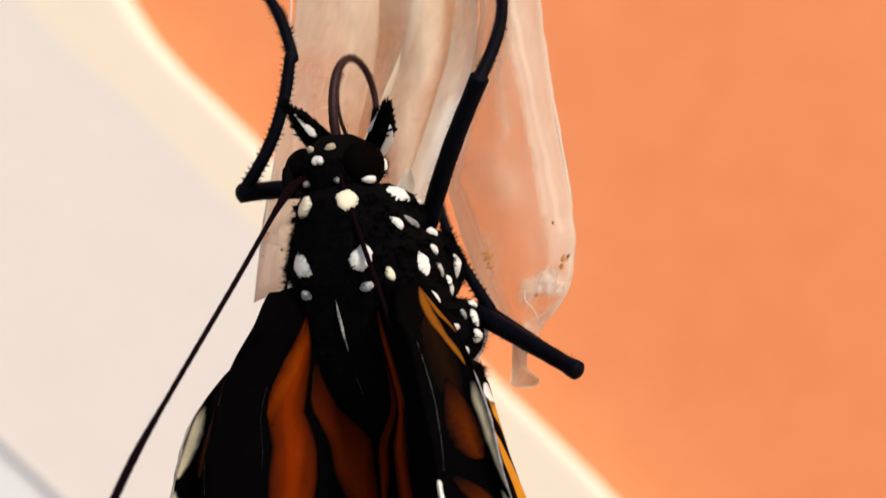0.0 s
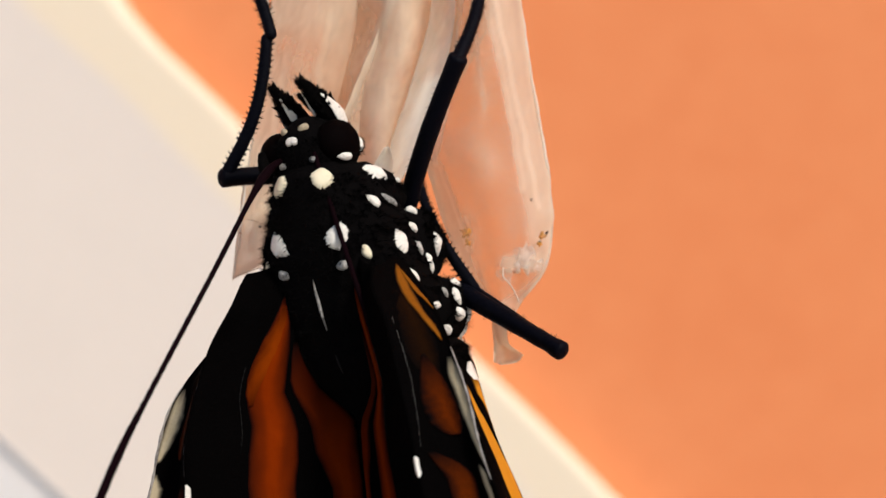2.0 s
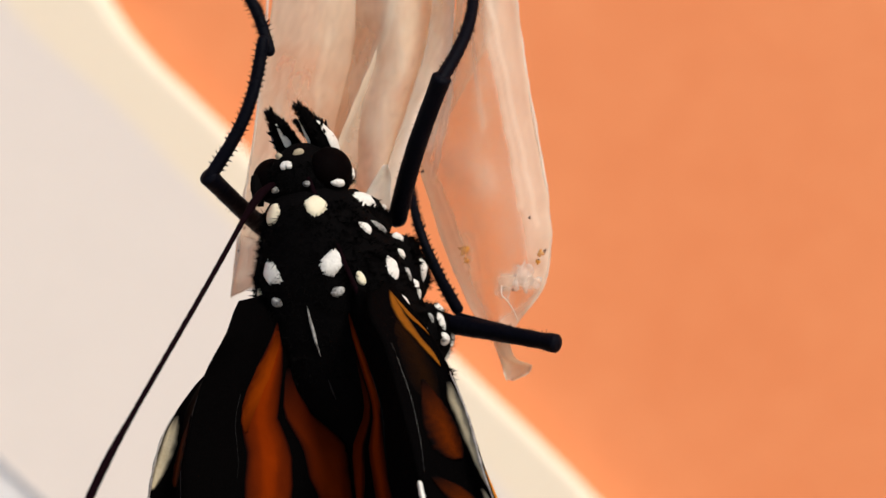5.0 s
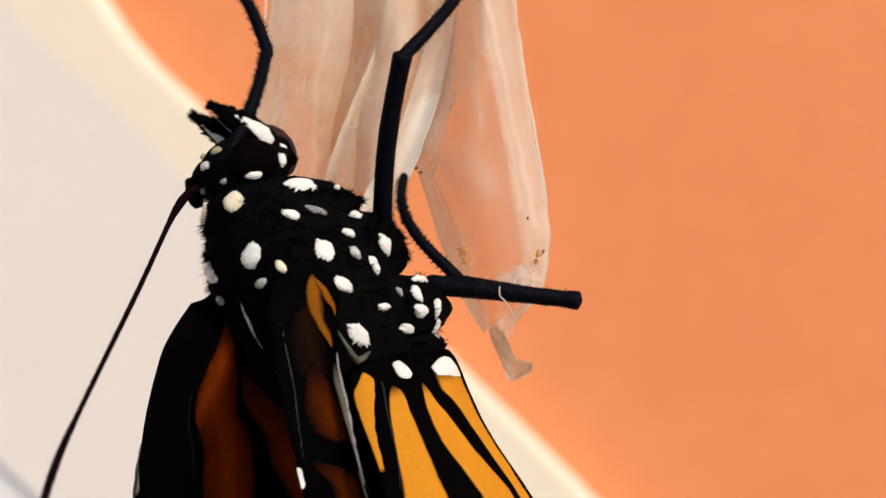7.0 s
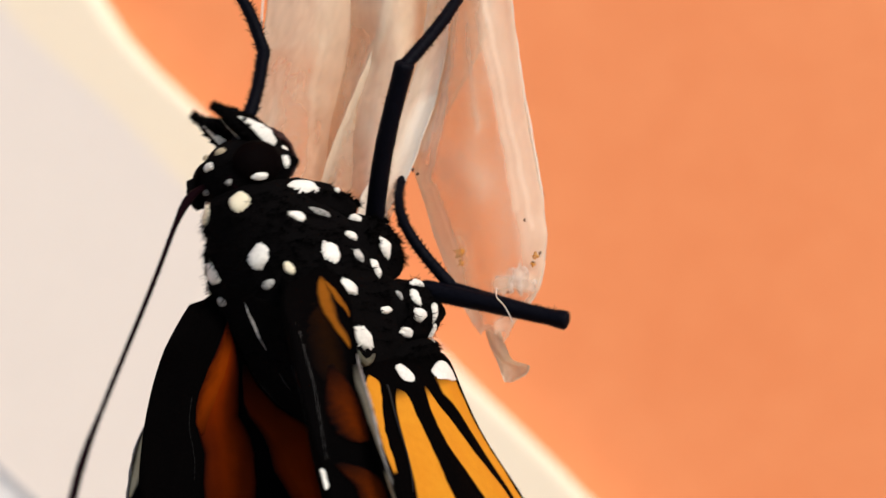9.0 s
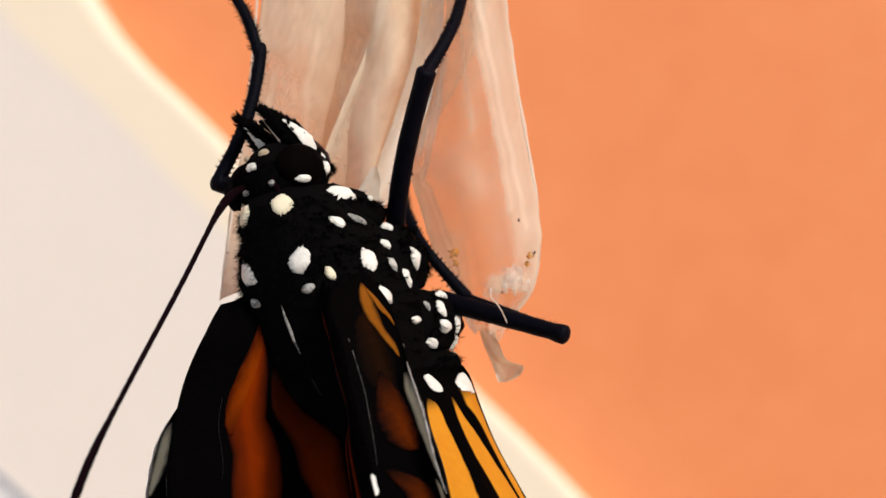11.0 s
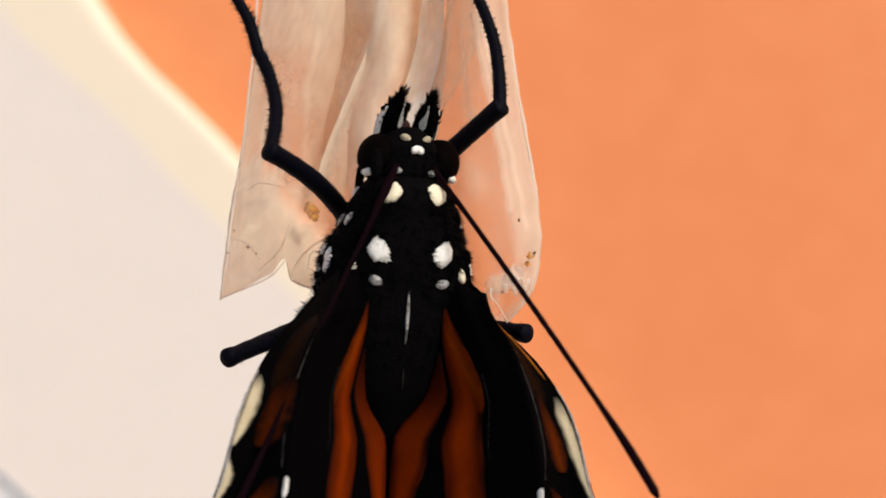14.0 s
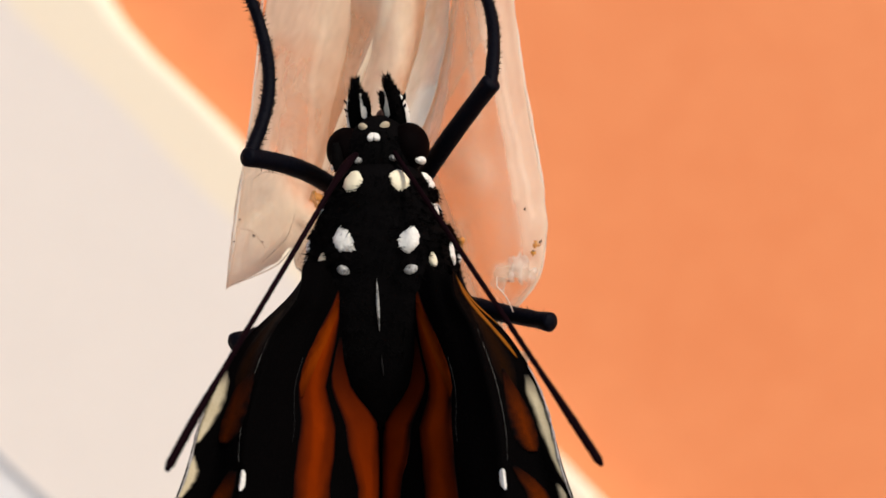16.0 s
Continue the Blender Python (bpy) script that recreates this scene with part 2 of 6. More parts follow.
# ---- setting ----
DIST = 68.8          # camera to the middle of the butterfly
WALL_Y = 300.0       # the painted wall behind
K = (DIST + WALL_Y) / 3536.0


def box(bm, x0, x1, y0, y1, z0, z1):
    v = [bm.verts.new((x, y, z)) for x in (x0, x1) for y in (y0, y1) for z in (z0, z1)]
    for f in ((0, 1, 3, 2), (4, 6, 7, 5), (0, 4, 5, 1), (2, 3, 7, 6), (0, 2, 6, 4), (1, 5, 7, 3)):
        bm.faces.new([v[i] for i in f])


bm = bmesh.new()
box(bm, -1500, 1500, WALL_Y + 6, WALL_Y + 106, -900, 1700)
tagged(part("wall_back", bm, M_ORANGE_WALL, smooth=False), "orange painted plaster wall, faintly mottled", "wall", kind="structure")
bm = bmesh.new()
bmesh.ops.create_grid(bm, x_segments=8, y_segments=8, size=60000)
for v in bm.verts:
    v.co.z = -900
tagged(part("ground", bm, M_GROUND, smooth=False), "pale dusty ground in open shade", "ground", kind="structure")

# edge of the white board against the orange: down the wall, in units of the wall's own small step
edge = curve([(-3000, -700), (-900, -170), (-300, 48), (0, 184), (60, 224), (100, 250), (150, 303), (200, 372), (270, 425), (400, 560), (580, 745), (690, 850), (790, 958), (882, 1045), (1400, 1570), (4000, 4100)])


def board_x(py):
    return sum(edge(py + d)[0] for d in (-60, -30, 0, 30, 60)) / 5


def wall_pt(px, py, y):
    return Vector(((px - 784) * K, y, (441 - py) * K))


def seam_y(px):
    return 828 + 0.93 * px


steps = [-3000 + 60 * i for i in range(117)]


def board(name, inner, outer, front, label, mat):
    """A flat board on the wall between two edges, with a rounded front."""
    bm = bmesh.new()
    pts = []
    for py in steps:
        a, b = inner(py), outer(py)
        pts.append([wall_pt(a + (b - a) * s, py, WALL_Y + 6 - front * h) for s, h in ((0, 0.0), (0.0004, 1.0), (0.3, 1), (0.7, 1), (0.9996, 1.0), (1, 0.0))])
    grid(bm, pts)
    return tagged(part(name, bm, mat, smooth=False), label, "wall panel", kind="structure")


board("wall_panel", lambda p: min((p - 828) / 0.93 + 1, board_x(p) - 160) if p > -2000 else -3400, lambda p: board_x(p) - 90, 6, "flat off-white painted board on the wall", M_WHITE_BOARD)
board("wall_panel", lambda p: -4500, lambda p: min((p - 828) / 0.93 - 1, board_x(p) - 165), 6, "cool white painted board beyond a grey joint", M_COOL_BOARD)
bm = bmesh.new()
pts = []
for py in steps:
    b = board_x(py)
    w = 170 + 0.27 * max(0, 150 - py) * (py > -400) + 148 * (py <= -400)
    row = []
    for i in range(13):
        a = math.pi * i / 12
        row.append(wall_pt(b - w + w * min(i, 11.9) / 11.9, py, WALL_Y + 6 - 6.03 * (1 if i < 12 else 0)))
    pts.append(row)
grid(bm, pts)
rim = part("trim", bm, M_RIM)
tone = rim.data.attributes.new("edge", 'FLOAT', 'POINT')
for k in range(len(rim.data.vertices)):
    s = (k % 13) / 12
    tone.data[k].value = min(1, max(0, s / 0.2))
tagged(rim, "rounded cream edge of the white board", "trim", kind="structure")
bm = bmesh.new()
slabpts = [[wall_pt(px - 2.6, seam_y(px) + 2.6, WALL_Y - 0.6), wall_pt(px + 2.6, seam_y(px) - 2.6, WALL_Y - 0.6)] for px in range(-3600, 3000, 100) if px < board_x(seam_y(px)) - 200]
slab(bm, slabpts, 4, lambda p: Vector((0, 1, 0)))
tagged(part("trim", bm, M_SEAM, smooth=False), "thin grey joint between two white boards", "joint", kind="structure")

# the rod from which the shell hangs, fixed to the wall
bm = bmesh.new()
ROD = [(-200, WALL_Y + 20), (-200, 200), (-200, 100), (-198, 30), (-185, 8), (-160, 2)] + [(-120 + 20 * i, 1.8 + 0.4 * math.sin(i)) for i in range(13)] + [(160, 2), (185, 8), (198, 30), (200, 100), (200, 200), (200, WALL_Y + 20)]
tube(bm, [(x, y, 33.0 + 0.3 * math.sin(0.05 * x)) for x, y in ROD], 2.0, 14)
tagged(part("hanging_rod", bm, M_WOOD), "thin brown bent wooden rod fixed to the wall", "rod")

# ---- the empty chrysalis ----
shell = tagged(new("chrysalis_shell"), "empty split chrysalis skin, milky and clear, hanging", "chrysalis")


def P(px, py, y):
    """A place at depth y on the line from the still camera."""
    s = (DIST + y) / 3536.0
    return Vector(((px - 784) * s, y, (441 - py) * s))


def band(px, py, pts, wide):
    """How far a place lies inside a soft-edged band along a line, 1 to 0."""
    best = 9e9
    for (ax, ay), (bx, by) in zip(pts, pts[1:]):
        s = min(1, max(0, ((px - ax) * (bx - ax) + (py - ay) * (by - ay)) / ((bx - ax) ** 2 + (by - ay) ** 2)))
        best = min(best, math.hypot(px - ax - (bx - ax) * s, py - ay - (by - ay) * s))
    return math.exp(-(best / wide) ** 4)


def film(name, left, right, bottom, top, depth, mat, label, nu=64, nv=110, wrinkle=0.1, seed=0.0, thick=0.03, base=0.2, cloud=0.12, rims=(0.2, 0.2), bands=()):
    """A thin skin between a left and a right edge; depth gives y over the two directions, milk its cloudiness."""
    bm = bmesh.new()
    pts, milk = [], []
    for j in range(nv + 1):
        v = (j / nv) ** 1.6
        row = []
        for i in range(nu + 1):
            u = i / nu
            py = bottom(u) + (top - bottom(u)) * v
            a, b = left(py)[0], right(py)[0]
            px = a + (b - a) * u
            y = depth(u, v)
            env = 4 * u * (1 - u) * 0.8 + 0.2
            w = wob(px * 0.014 + py * 0.004, py * 0.003, seed, 1.0, wrinkle) + wob(px * 0.04, py * 0.006, seed + 5, 1.0, wrinkle * 0.3)
            edge_x = 3 * noise.noise(Vector((py * 0.03, seed, u * 2))) * (1 if 0 < i < nu else 0.8)
            row.append(P(px + edge_x, py + 5 * noise.noise(Vector((u * 10, seed, 2))), y + w * env))
            q = base + cloud * (noise.noise(Vector((px * 0.011, py * 0.007, seed))) + 0.6 * noise.noise(Vector((px * 0.035 + 3, py * 0.02, seed))) + 0.35 * noise.noise(Vector((px * 0.12, py * 0.07, seed))))
            q += rims[0] * math.exp(-((px - a) / 9) ** 2) + rims[1] * math.exp(-((b - px) / 9) ** 2)
            for line, wide, more in bands:
                q += more * band(px, py, line, wide)
            milk.append(min(0.95, max(0.03, q)))
        pts.append(row)
    slab(bm, pts, thick, lambda p: Vector((0, 1, 0)))
    ob = part(name, bm, mat, shell, label)
    at = ob.data.attributes.new("milk", 'FLOAT', 'POINT')
    for k in range(len(ob.data.vertices)):
        at.data[k].value = milk[k % len(milk)]
    return ob


# hind wall of the skin, closing the space behind
film("back_skin", curve([(-900, 640), (-400, 505), (0, 490), (200, 470), (330, 520), (420, 600)]), curve([(-900, 720), (-400, 860), (0, 880), (200, 800), (330, 700), (420, 690)]),
     lambda u: 410 - 40 * abs(u - 0.5), -930, lambda u, v: 9.5 + 2.2 * math.sin(math.pi * u) - 1.5 * v, M_FILM, "clear tan hind skin", seed=7, base=0.22, cloud=0.1, rims=(0.1, 0.1))
# the broad middle flap
film("middle_flap", curve([(-900, 650), (-400, 560), (0, 560), (100, 575), (200, 560), (330, 575), (420, 640)]), curve([(-900, 715), (-400, 790), (0, 802), (120, 790), (240, 750), (340, 720), (420, 680)]),
     lambda u: 345 + 70 * u, -930, lambda u, v: 7.0 - 2.2 * math.sin(math.pi * u) + 0.5 * math.sin(7 * u), M_FILM_MILKY, "milky creased middle flap", wrinkle=0.16, seed=1, base=0.35, cloud=0.2, rims=(0.05, 0.2),
     bands=(([(735, -300), (690, 30), (655, 130), (585, 330)], 9, 0.3), ([(810, -300), (785, 10), (742, 170), (700, 280), (668, 400)], 22, 0.3), ([(760, -300), (720, 30), (680, 170), (640, 330)], 28, 0.16), ([(800, -100), (765, 110), (745, 215)], 6, 0.25), ([(592, 120), (575, 330)], 30, -0.22)))
film("white_fold", curve([(-300, 785), (60, 756), (170, 727), (270, 693), (340, 672), (405, 660)]), curve([(-300, 812), (60, 800), (170, 780), (240, 757), (300, 735), (370, 697), (405, 676)]), lambda u: 405 - 30 * u, -300, lambda u, v: 4.5 + 0.3 * math.sin(3 * u),
     M_FOLD_WHITE, "bright white folded sheet", nu=16, nv=60, wrinkle=0.12, seed=12, base=0.32, cloud=0.18, rims=(0.1, 0.2), bands=(([(765, 200), (725, 285), (680, 380)], 27, 0.5),))
# a white sheet added where the fold beside the leg catches a highlight
film("highlight_scrap", curve([(296, 676), (315, 664), (345, 648), (370, 640), (405, 634)]), curve([(296, 684), (330, 690), (405, 692)]), lambda u: 404, 298, lambda u, v: 4.2 + 0.25 * math.sin(3 * u),
     M_FOLD_WHITE, "small white sheet in place of a highlight on the fold", nu=14, nv=24, wrinkle=0.1, seed=15, base=0.6, cloud=0.2, rims=(0.35, 0.0))
film("inner_fold", curve([(-300, 735), (30, 685), (130, 648), (240, 602), (345, 566)]), curve([(-300, 790), (30, 742), (130, 705), (240, 660), (345, 625)]), lambda u: 345 + 25 * u, -300, lambda u, v: 4.9 + 0.4 * u,
     M_FILM_MILKY, "milky inner fold", nu=24, nv=60, wrinkle=0.15, seed=13, base=0.27, cloud=0.18, rims=(0.35, 0.05))
# left flap, with its pointed lower corner and a rounded lobe beside it
flap_hem = curve([(0, 534), (0.15, 515), (0.36, 482), (0.45, 462), (0.485, 490), (0.6, 510), (0.8, 520), (1, 524)])
film("left_flap", curve([(-900, 645), (-400, 520), (0, 480), (100, 468), (200, 452), (300, 437), (400, 420), (535, 405)]), curve([(-900, 690), (-400, 650), (0, 690), (130, 655), (260, 610), (340, 600), (400, 640), (535, 660)]),
     lambda u: flap_hem(u)[0], -930,
     lambda u, v: 5.2 + 2.0 * u - 1.0 * math.sin(math.pi * u), M_FLAP, "milky left flap with a pointed corner", wrinkle=0.18, seed=3, base=0.5, cloud=0.2, rims=(0.25, 0.1),
     bands=(([(520, 130), (540, 215), (525, 300)], 44, -0.24), ([(470, 60), (452, 230), (425, 420)], 16, 0.14), ([(512, 300), (490, 345), (462, 385)], 14, 0.26), ([(470, 290), (500, 312)], 10, 0.2), ([(580, 60), (560, 160), (556, 270)], 6, 0.16), ([(505, 120), (480, 260), (470, 320)], 6, 0.16), ([(600, -200), (610, 60), (590, 200)], 40, 0.12), ([(412, 520), (470, 500), (520, 455), (560, 420)], 12, 0.2), ([(520, 500), (560, 516), (610, 524)], 9, 0.3), ([(548, 475), (556, 444), (578, 427), (605, 425)], 4, 0.3), ([(430, 335), (500, 322), (560, 350)], 7, 0.2), ([(436, 430), (480, 385)], 12, -0.2), ([(470, 485), (520, 425), (590, 402)], 7, 0.25), ([(455, 300), (440, 480)], 5, 0.15)))
# right lobe: a long clear pouch, front and back
lobe_l = curve([(-900, 690), (-400, 790), (0, 806), (120, 790), (200, 768), (290, 738), (360, 757), (430, 778), (500, 806), (560, 834), (600, 862)])
lobe_r = curve([(-900, 720), (-400, 880), (0, 912), (120, 928), (250, 951), (350, 968), (430, 974), (490, 968), (530, 952), (570, 920), (600, 905)])
film("right_lobe", lobe_l, lobe_r, lambda u: 596 - 10 * math.sin(6 * u), -930, lambda u, v: 5.0 - 2.4 * math.sin(math.pi * u) * (0.4 + 0.6 * math.sin(math.pi * min(1, 0.25 + v))), M_FILM, "clear tan pouch of the shell", wrinkle=0.08, seed=4, base=0.1, cloud=0.07, rims=(0.25, 0.35),
     bands=(([(868, -200), (880, 20), (905, 170), (930, 300), (948, 420), (952, 500)], 25, 0.3), ([(800, 0), (790, 130), (768, 215), (742, 290), (775, 390), (815, 500), (855, 590)], 18, 0.26), ([(850, 30), (890, 200), (918, 370)], 7, 0.14), ([(806, 300), (846, 325)], 34, 0.1), ([(802, 60), (792, 190), (764, 322)], 5, 0.3), ([(784, 140), (772, 210), (757, 270)], 6, 0.28), ([(862, 0), (905, 200), (948, 400)], 5, 0.16), ([(830, 30), (838, 120), (852, 230)], 5, 0.16), ([(775, 330), (800, 400), (826, 480)], 6, 0.18), ([(890, 505), (940, 500)], 16, 0.3), ([(870, 590), (905, 570), (945, 540)], 12, 0.25)))
film("right_lobe_back", lobe_l, lobe_r, lambda u: 580 - 10 * math.sin(6 * u), -930, lambda u, v: 5.3 + 2.0 * math.sin(math.pi * u), M_FILM, "clear hind face of the pouch", wrinkle=0.08, seed=5, base=0.12, cloud=0.08, rims=(0.15, 0.15),
     bands=(([(830, -200), (840, 60), (855, 200)], 22, 0.1), ([(820, 430), (840, 560)], 20, 0.15)))
# curled strip hanging from the pouch
tip_strip = film("tip_strip", curve([(560, 858), (592, 866), (622, 878), (650, 890), (682, 902)]), curve([(560, 890), (600, 896), (626, 906), (640, 918), (648, 945), (660, 942), (682, 910)]), lambda u: 678, 586,
     lambda u, v: 4.6 + 0.5 * math.sin(3 * u + 2 * v), M_FILM_MILKY, "white curled strip", nu=18, nv=40, wrinkle=0.3, seed=9, base=0.62, cloud=0.3, rims=(0.2, 0.3))


def fold(a, b, y, r, bow, mat=None, name="fold"):
    """A rounded crease running down the skin."""
    bm = bmesh.new()
    n = 22
    path, rad = [], []
    for i in range(n + 1):
        s = i / n
        px, py = a[0] + (b[0] - a[0]) * s + bow * math.sin(math.pi * s) + 3 * noise.noise(Vector((s * 5, a[0], 0))), a[1] + (b[1] - a[1]) * s
        path.append(P(px, py, y + 0.15 * math.sin(7 * s)))
        rad.append(r * (0.35 + 0.65 * math.sin(math.pi * min(0.97, max(0.03, s))) + 0.2 * noise.noise(Vector((s * 9, a[1], 1)))))
    tube(bm, path, rad, 8)
    return part(name, bm, mat or M_FOLD, shell)


fold((480, -200), (440, 300), 5.0, 0.05, 8)
fold((438, 300), (408, 530), 5.0, 0.05, 0)


def crease(pts, y, r):
    """A thin darker wrinkle through a few points of the skin."""
    line = curve([(k, *p) for k, p in enumerate(pts)])
    bm = bmesh.new()
    n = 8 * (len(pts) - 1)
    tube(bm, [P(*line(i / 8), y + 0.05 * math.sin(i)) for i in range(n + 1)], [r * (0.25 + 0.75 * math.sin(math.pi * (0.04 + 0.92 * i / n))) for i in range(n + 1)], 6)
    return part("crease", bm, M_CREASE, shell)


for pts, r in (([(524, 466), (530, 494), (562, 511), (602, 517), (640, 512)], 0.04), ([(630, 412), (584, 428), (548, 458), (532, 484)], 0.03), ([(412, 527), (452, 512), (498, 489), (522, 462)], 0.035),
               ([(424, 424), (452, 432), (476, 462)], 0.02), ([(470, 486), (514, 440), (528, 400)], 0.02), ([(560, 480), (566, 452), (590, 438)], 0.018), ([(452, 340), (478, 326), (520, 334)], 0.02)):
    crease(pts, 4.4, r)


def hem(edge_x, p0, p1, y, r, inset, seed):
    """The thickened, rolled edge of a skin."""
    bm = bmesh.new()
    path, rad = [], []
    for i in range(61):
        s = i / 60
        py = p0 + (p1 - p0) * s
        path.append(P(edge_x(py)[0] + inset + 2.5 * noise.noise(Vector((py * 0.03, seed, 0))), py, y + 0.1 * math.sin(py * 0.02)))
        rad.append(r * (0.25 + 0.75 * math.sin(math.pi * (0.06 + 0.9 * s)) + 0.35 * noise.noise(Vector((py * 0.02, seed, 2)))))
    tube(bm, path, rad, 8)
    return part("rolled_edge", bm, M_FOLD, shell)


hem(lobe_r, -500, 565, 4.9, 0.08, -3, 1.0)


def blot(px, py, y, r, mat, name, flat=0.12, ragged=0.6, label=""):
    bm = bmesh.new()
    c = P(px, py, y)
    rim = []
    n = 14
    for k in range(n):
        a = 2 * math.pi * k / n
        q = r * (1 + ragged * noise.noise(Vector((px * 0.3 + math.cos(a) * 2, py * 0.3 + math.sin(a) * 2, k * 0.2))) * 2)
        rim.append(bm.verts.new(c + Vector((math.cos(a) * q, 0, math.sin(a) * q))))
    top = bm.verts.new(c + Vector((0, -r * flat, 0)))
    bot = bm.verts.new(c + Vector((0, r * flat, 0)))
    for k in range(n):
        bm.faces.new((rim[k], rim[(k + 1) % n], top))
        bm.faces.new((rim[(k + 1) % n], rim[k], bot))
    return part(name, bm, mat, shell, label)


for px, py, y, r in ((818, 450, 3.1, 0.2), (822, 466, 3.1, 0.14), (955, 455, 3.5, 0.13), (950, 470, 3.5, 0.09), (566, 370, 4.5, 0.24), (572, 386, 4.5, 0.17), (604, 440, 4.6, 0.22), (612, 498, 4.6, 0.24)):
    blot(px, py, y, r, M_STAIN, "stain", flat=0.05, ragged=0.5)
for px, py, y, r in ((737, 302, 3.8, 0.07), (745, 310, 3.8, 0.05), (935, 392, 3.2, 0.05), (962, 450, 3.6, 0.06), (950, 466, 3.6, 0.05), (905, 520, 3.0, 0.04), (590, 338, 4.4, 0.06),
                    (430, 410, 4.6, 0.04), (455, 440, 4.7, 0.05), (470, 450, 4.7, 0.04), (420, 450, 4.7, 0.03)):
    blot(px, py, y, r, M_SPECK, "speck", flat=0.3)


def shred(px, py, y, size, seed):
    """A torn, curled scrap of skin."""
    bm = bmesh.new()
    pts = []
    for i in range(9):
        row = []
        for j in range(7):
            u, v = i / 8 - 0.5, j / 6 - 0.5
            q = Vector((u * size * (1 + 0.5 * noise.noise(Vector((v * 3, seed, 0)))), 0.2 * size * noise.noise(Vector((u * 3, v * 3, seed))), v * size * (1 + 0.8 * noise.noise(Vector((u * 4, seed, 4))))))
            row.append(P(px, py, y) + q)
        pts.append(row)
    slab(bm, pts, 0.03, lambda p: Vector((0, 1, 0)))
    return part("torn_scrap", bm, M_SCRAP, shell)


for k, (px, py, s) in enumerate(((900, 506, 0.6), (922, 494, 0.8), (886, 524, 0.5), (938, 508, 0.6))):
    shred(px, py, 3.0, s, 2.3 + k * 1.7)
# the fine loose thread across the hind leg
bm = bmesh.new()
tube(bm, [P(885 - 10 * math.sin(3.2 * s) + 28 * s, 512 + 85 * s - 45 * math.sin(2.6 * s) * s, 0.4 - 0.6 * math.sin(3 * s)) for s in (i / 20 for i in range(21))], 0.024, 6)
part("thread", bm, M_FOLD, shell, "fine white loose thread")
# stalk up to the rod
bm = bmesh.new()
tube(bm, [P(690 - 6 * i, -930 - 22 * i, 5 - 0.4 * i) for i in range(9)], [1.1, 0.9, 0.7, 0.5, 0.45, 0.4, 0.4, 0.45, 0.5], 10)
part("stalk", bm, M_ANTENNA, shell, "short black stalk at the top")
bm = bmesh.new()
bmesh.ops.create_icosphere(bm, subdivisions=2, radius=0.9, matrix=Matrix.Translation(P(640, -1112, 2.2)))
part("silk_pad", bm, M_FOLD, shell, "white silk pad on the rod")

# ---- the butterfly ----
butterfly = tagged(new("butterfly"), "black and orange butterfly with white spots, wings hanging limp", "butterfly")

# thorax and abdomen: height, half width, back, belly, squareness
TORSO = curve([(-19, 0.3, 1.4, 2.2, 2), (-17.5, 1.1, 0.7, 2.9, 2), (-14, 1.6, 0.2, 3.4, 2), (-9, 1.75, -0.1, 3.6, 2), (-5.8, 1.7, -0.4, 3.5, 2), (-4.7, 1.75, -1.0, 3.5, 2.1), (-3.6, 2.2, -1.75, 3.7, 2.3),
               (-2.4, 2.5, -2.2, 4.1, 2.5), (-1.2, 2.6, -2.48, 4.1, 2.6), (-0.4, 2.6, -2.64, 3.3, 2.5), (0.5, 2.5, -2.8, 3.1, 2.5), (1.2, 2.3, -2.84, 2.9, 2.4), (2.0, 1.97, -2.8, 2.4, 2.3),
               (2.7, 1.72, -2.76, 1.8, 2.2), (3.2, 1.47, -2.56, 1.0, 2.1), (3.6, 1.0, -1.9, 0.3, 2), (3.8, 0.5, -1.3, -0.2, 2)])


def torso(z, a):
    w, back, belly, q = TORSO(z)
    c, s = math.cos(a), math.sin(a)
    e = 2 / q
    return Vector((w * math.copysign(abs(c) ** e, c), (back + belly) / 2 + (belly - back) / 2 * math.copysign(abs(s) ** e, s), z))


bm = bmesh.new()
zs = [-19 + 22.8 * i / 110 for i in range(111)]
rings = []
for z in zs:
    ring = []
    for k in range(48):
        p = torso(z, 2 * math.pi * k / 48)
        c = Vector((0, p.y * 0.3, z))
        ring.append(p + (p - c) * (0.035 * noise.noise(p * 2.2) + 0.02 * noise.noise(p * 7)))
    rings.append(ring)
ring_loft(bm, rings)
body = part("thorax", bm, M_BLACK, butterfly, "black furry thorax and abdomen")

from mathutils.bvhtree import BVHTree



def lump(name, c, r, sgn, label, slope=0.0):
    """A furry leg base bulging from the side of the thorax."""
    bm = bmesh.new()
    bmesh.ops.create_uvsphere(bm, u_segments=28, v_segments=20, radius=1.0)
    for v in bm.verts:
        k = 1 + 0.13 * noise.noise(v.co * 2.2 + Vector(c)) + 0.05 * noise.noise(v.co * 6 + Vector(c))
        v.co = Vector((sgn * (c[0] + v.co.x * r[0] * k), c[1] + v.co.y * r[1] * k, c[2] + v.co.z * r[2] * k - slope * v.co.y * r[1]))
    return part(name, bm, M_BLACK, butterfly, label)


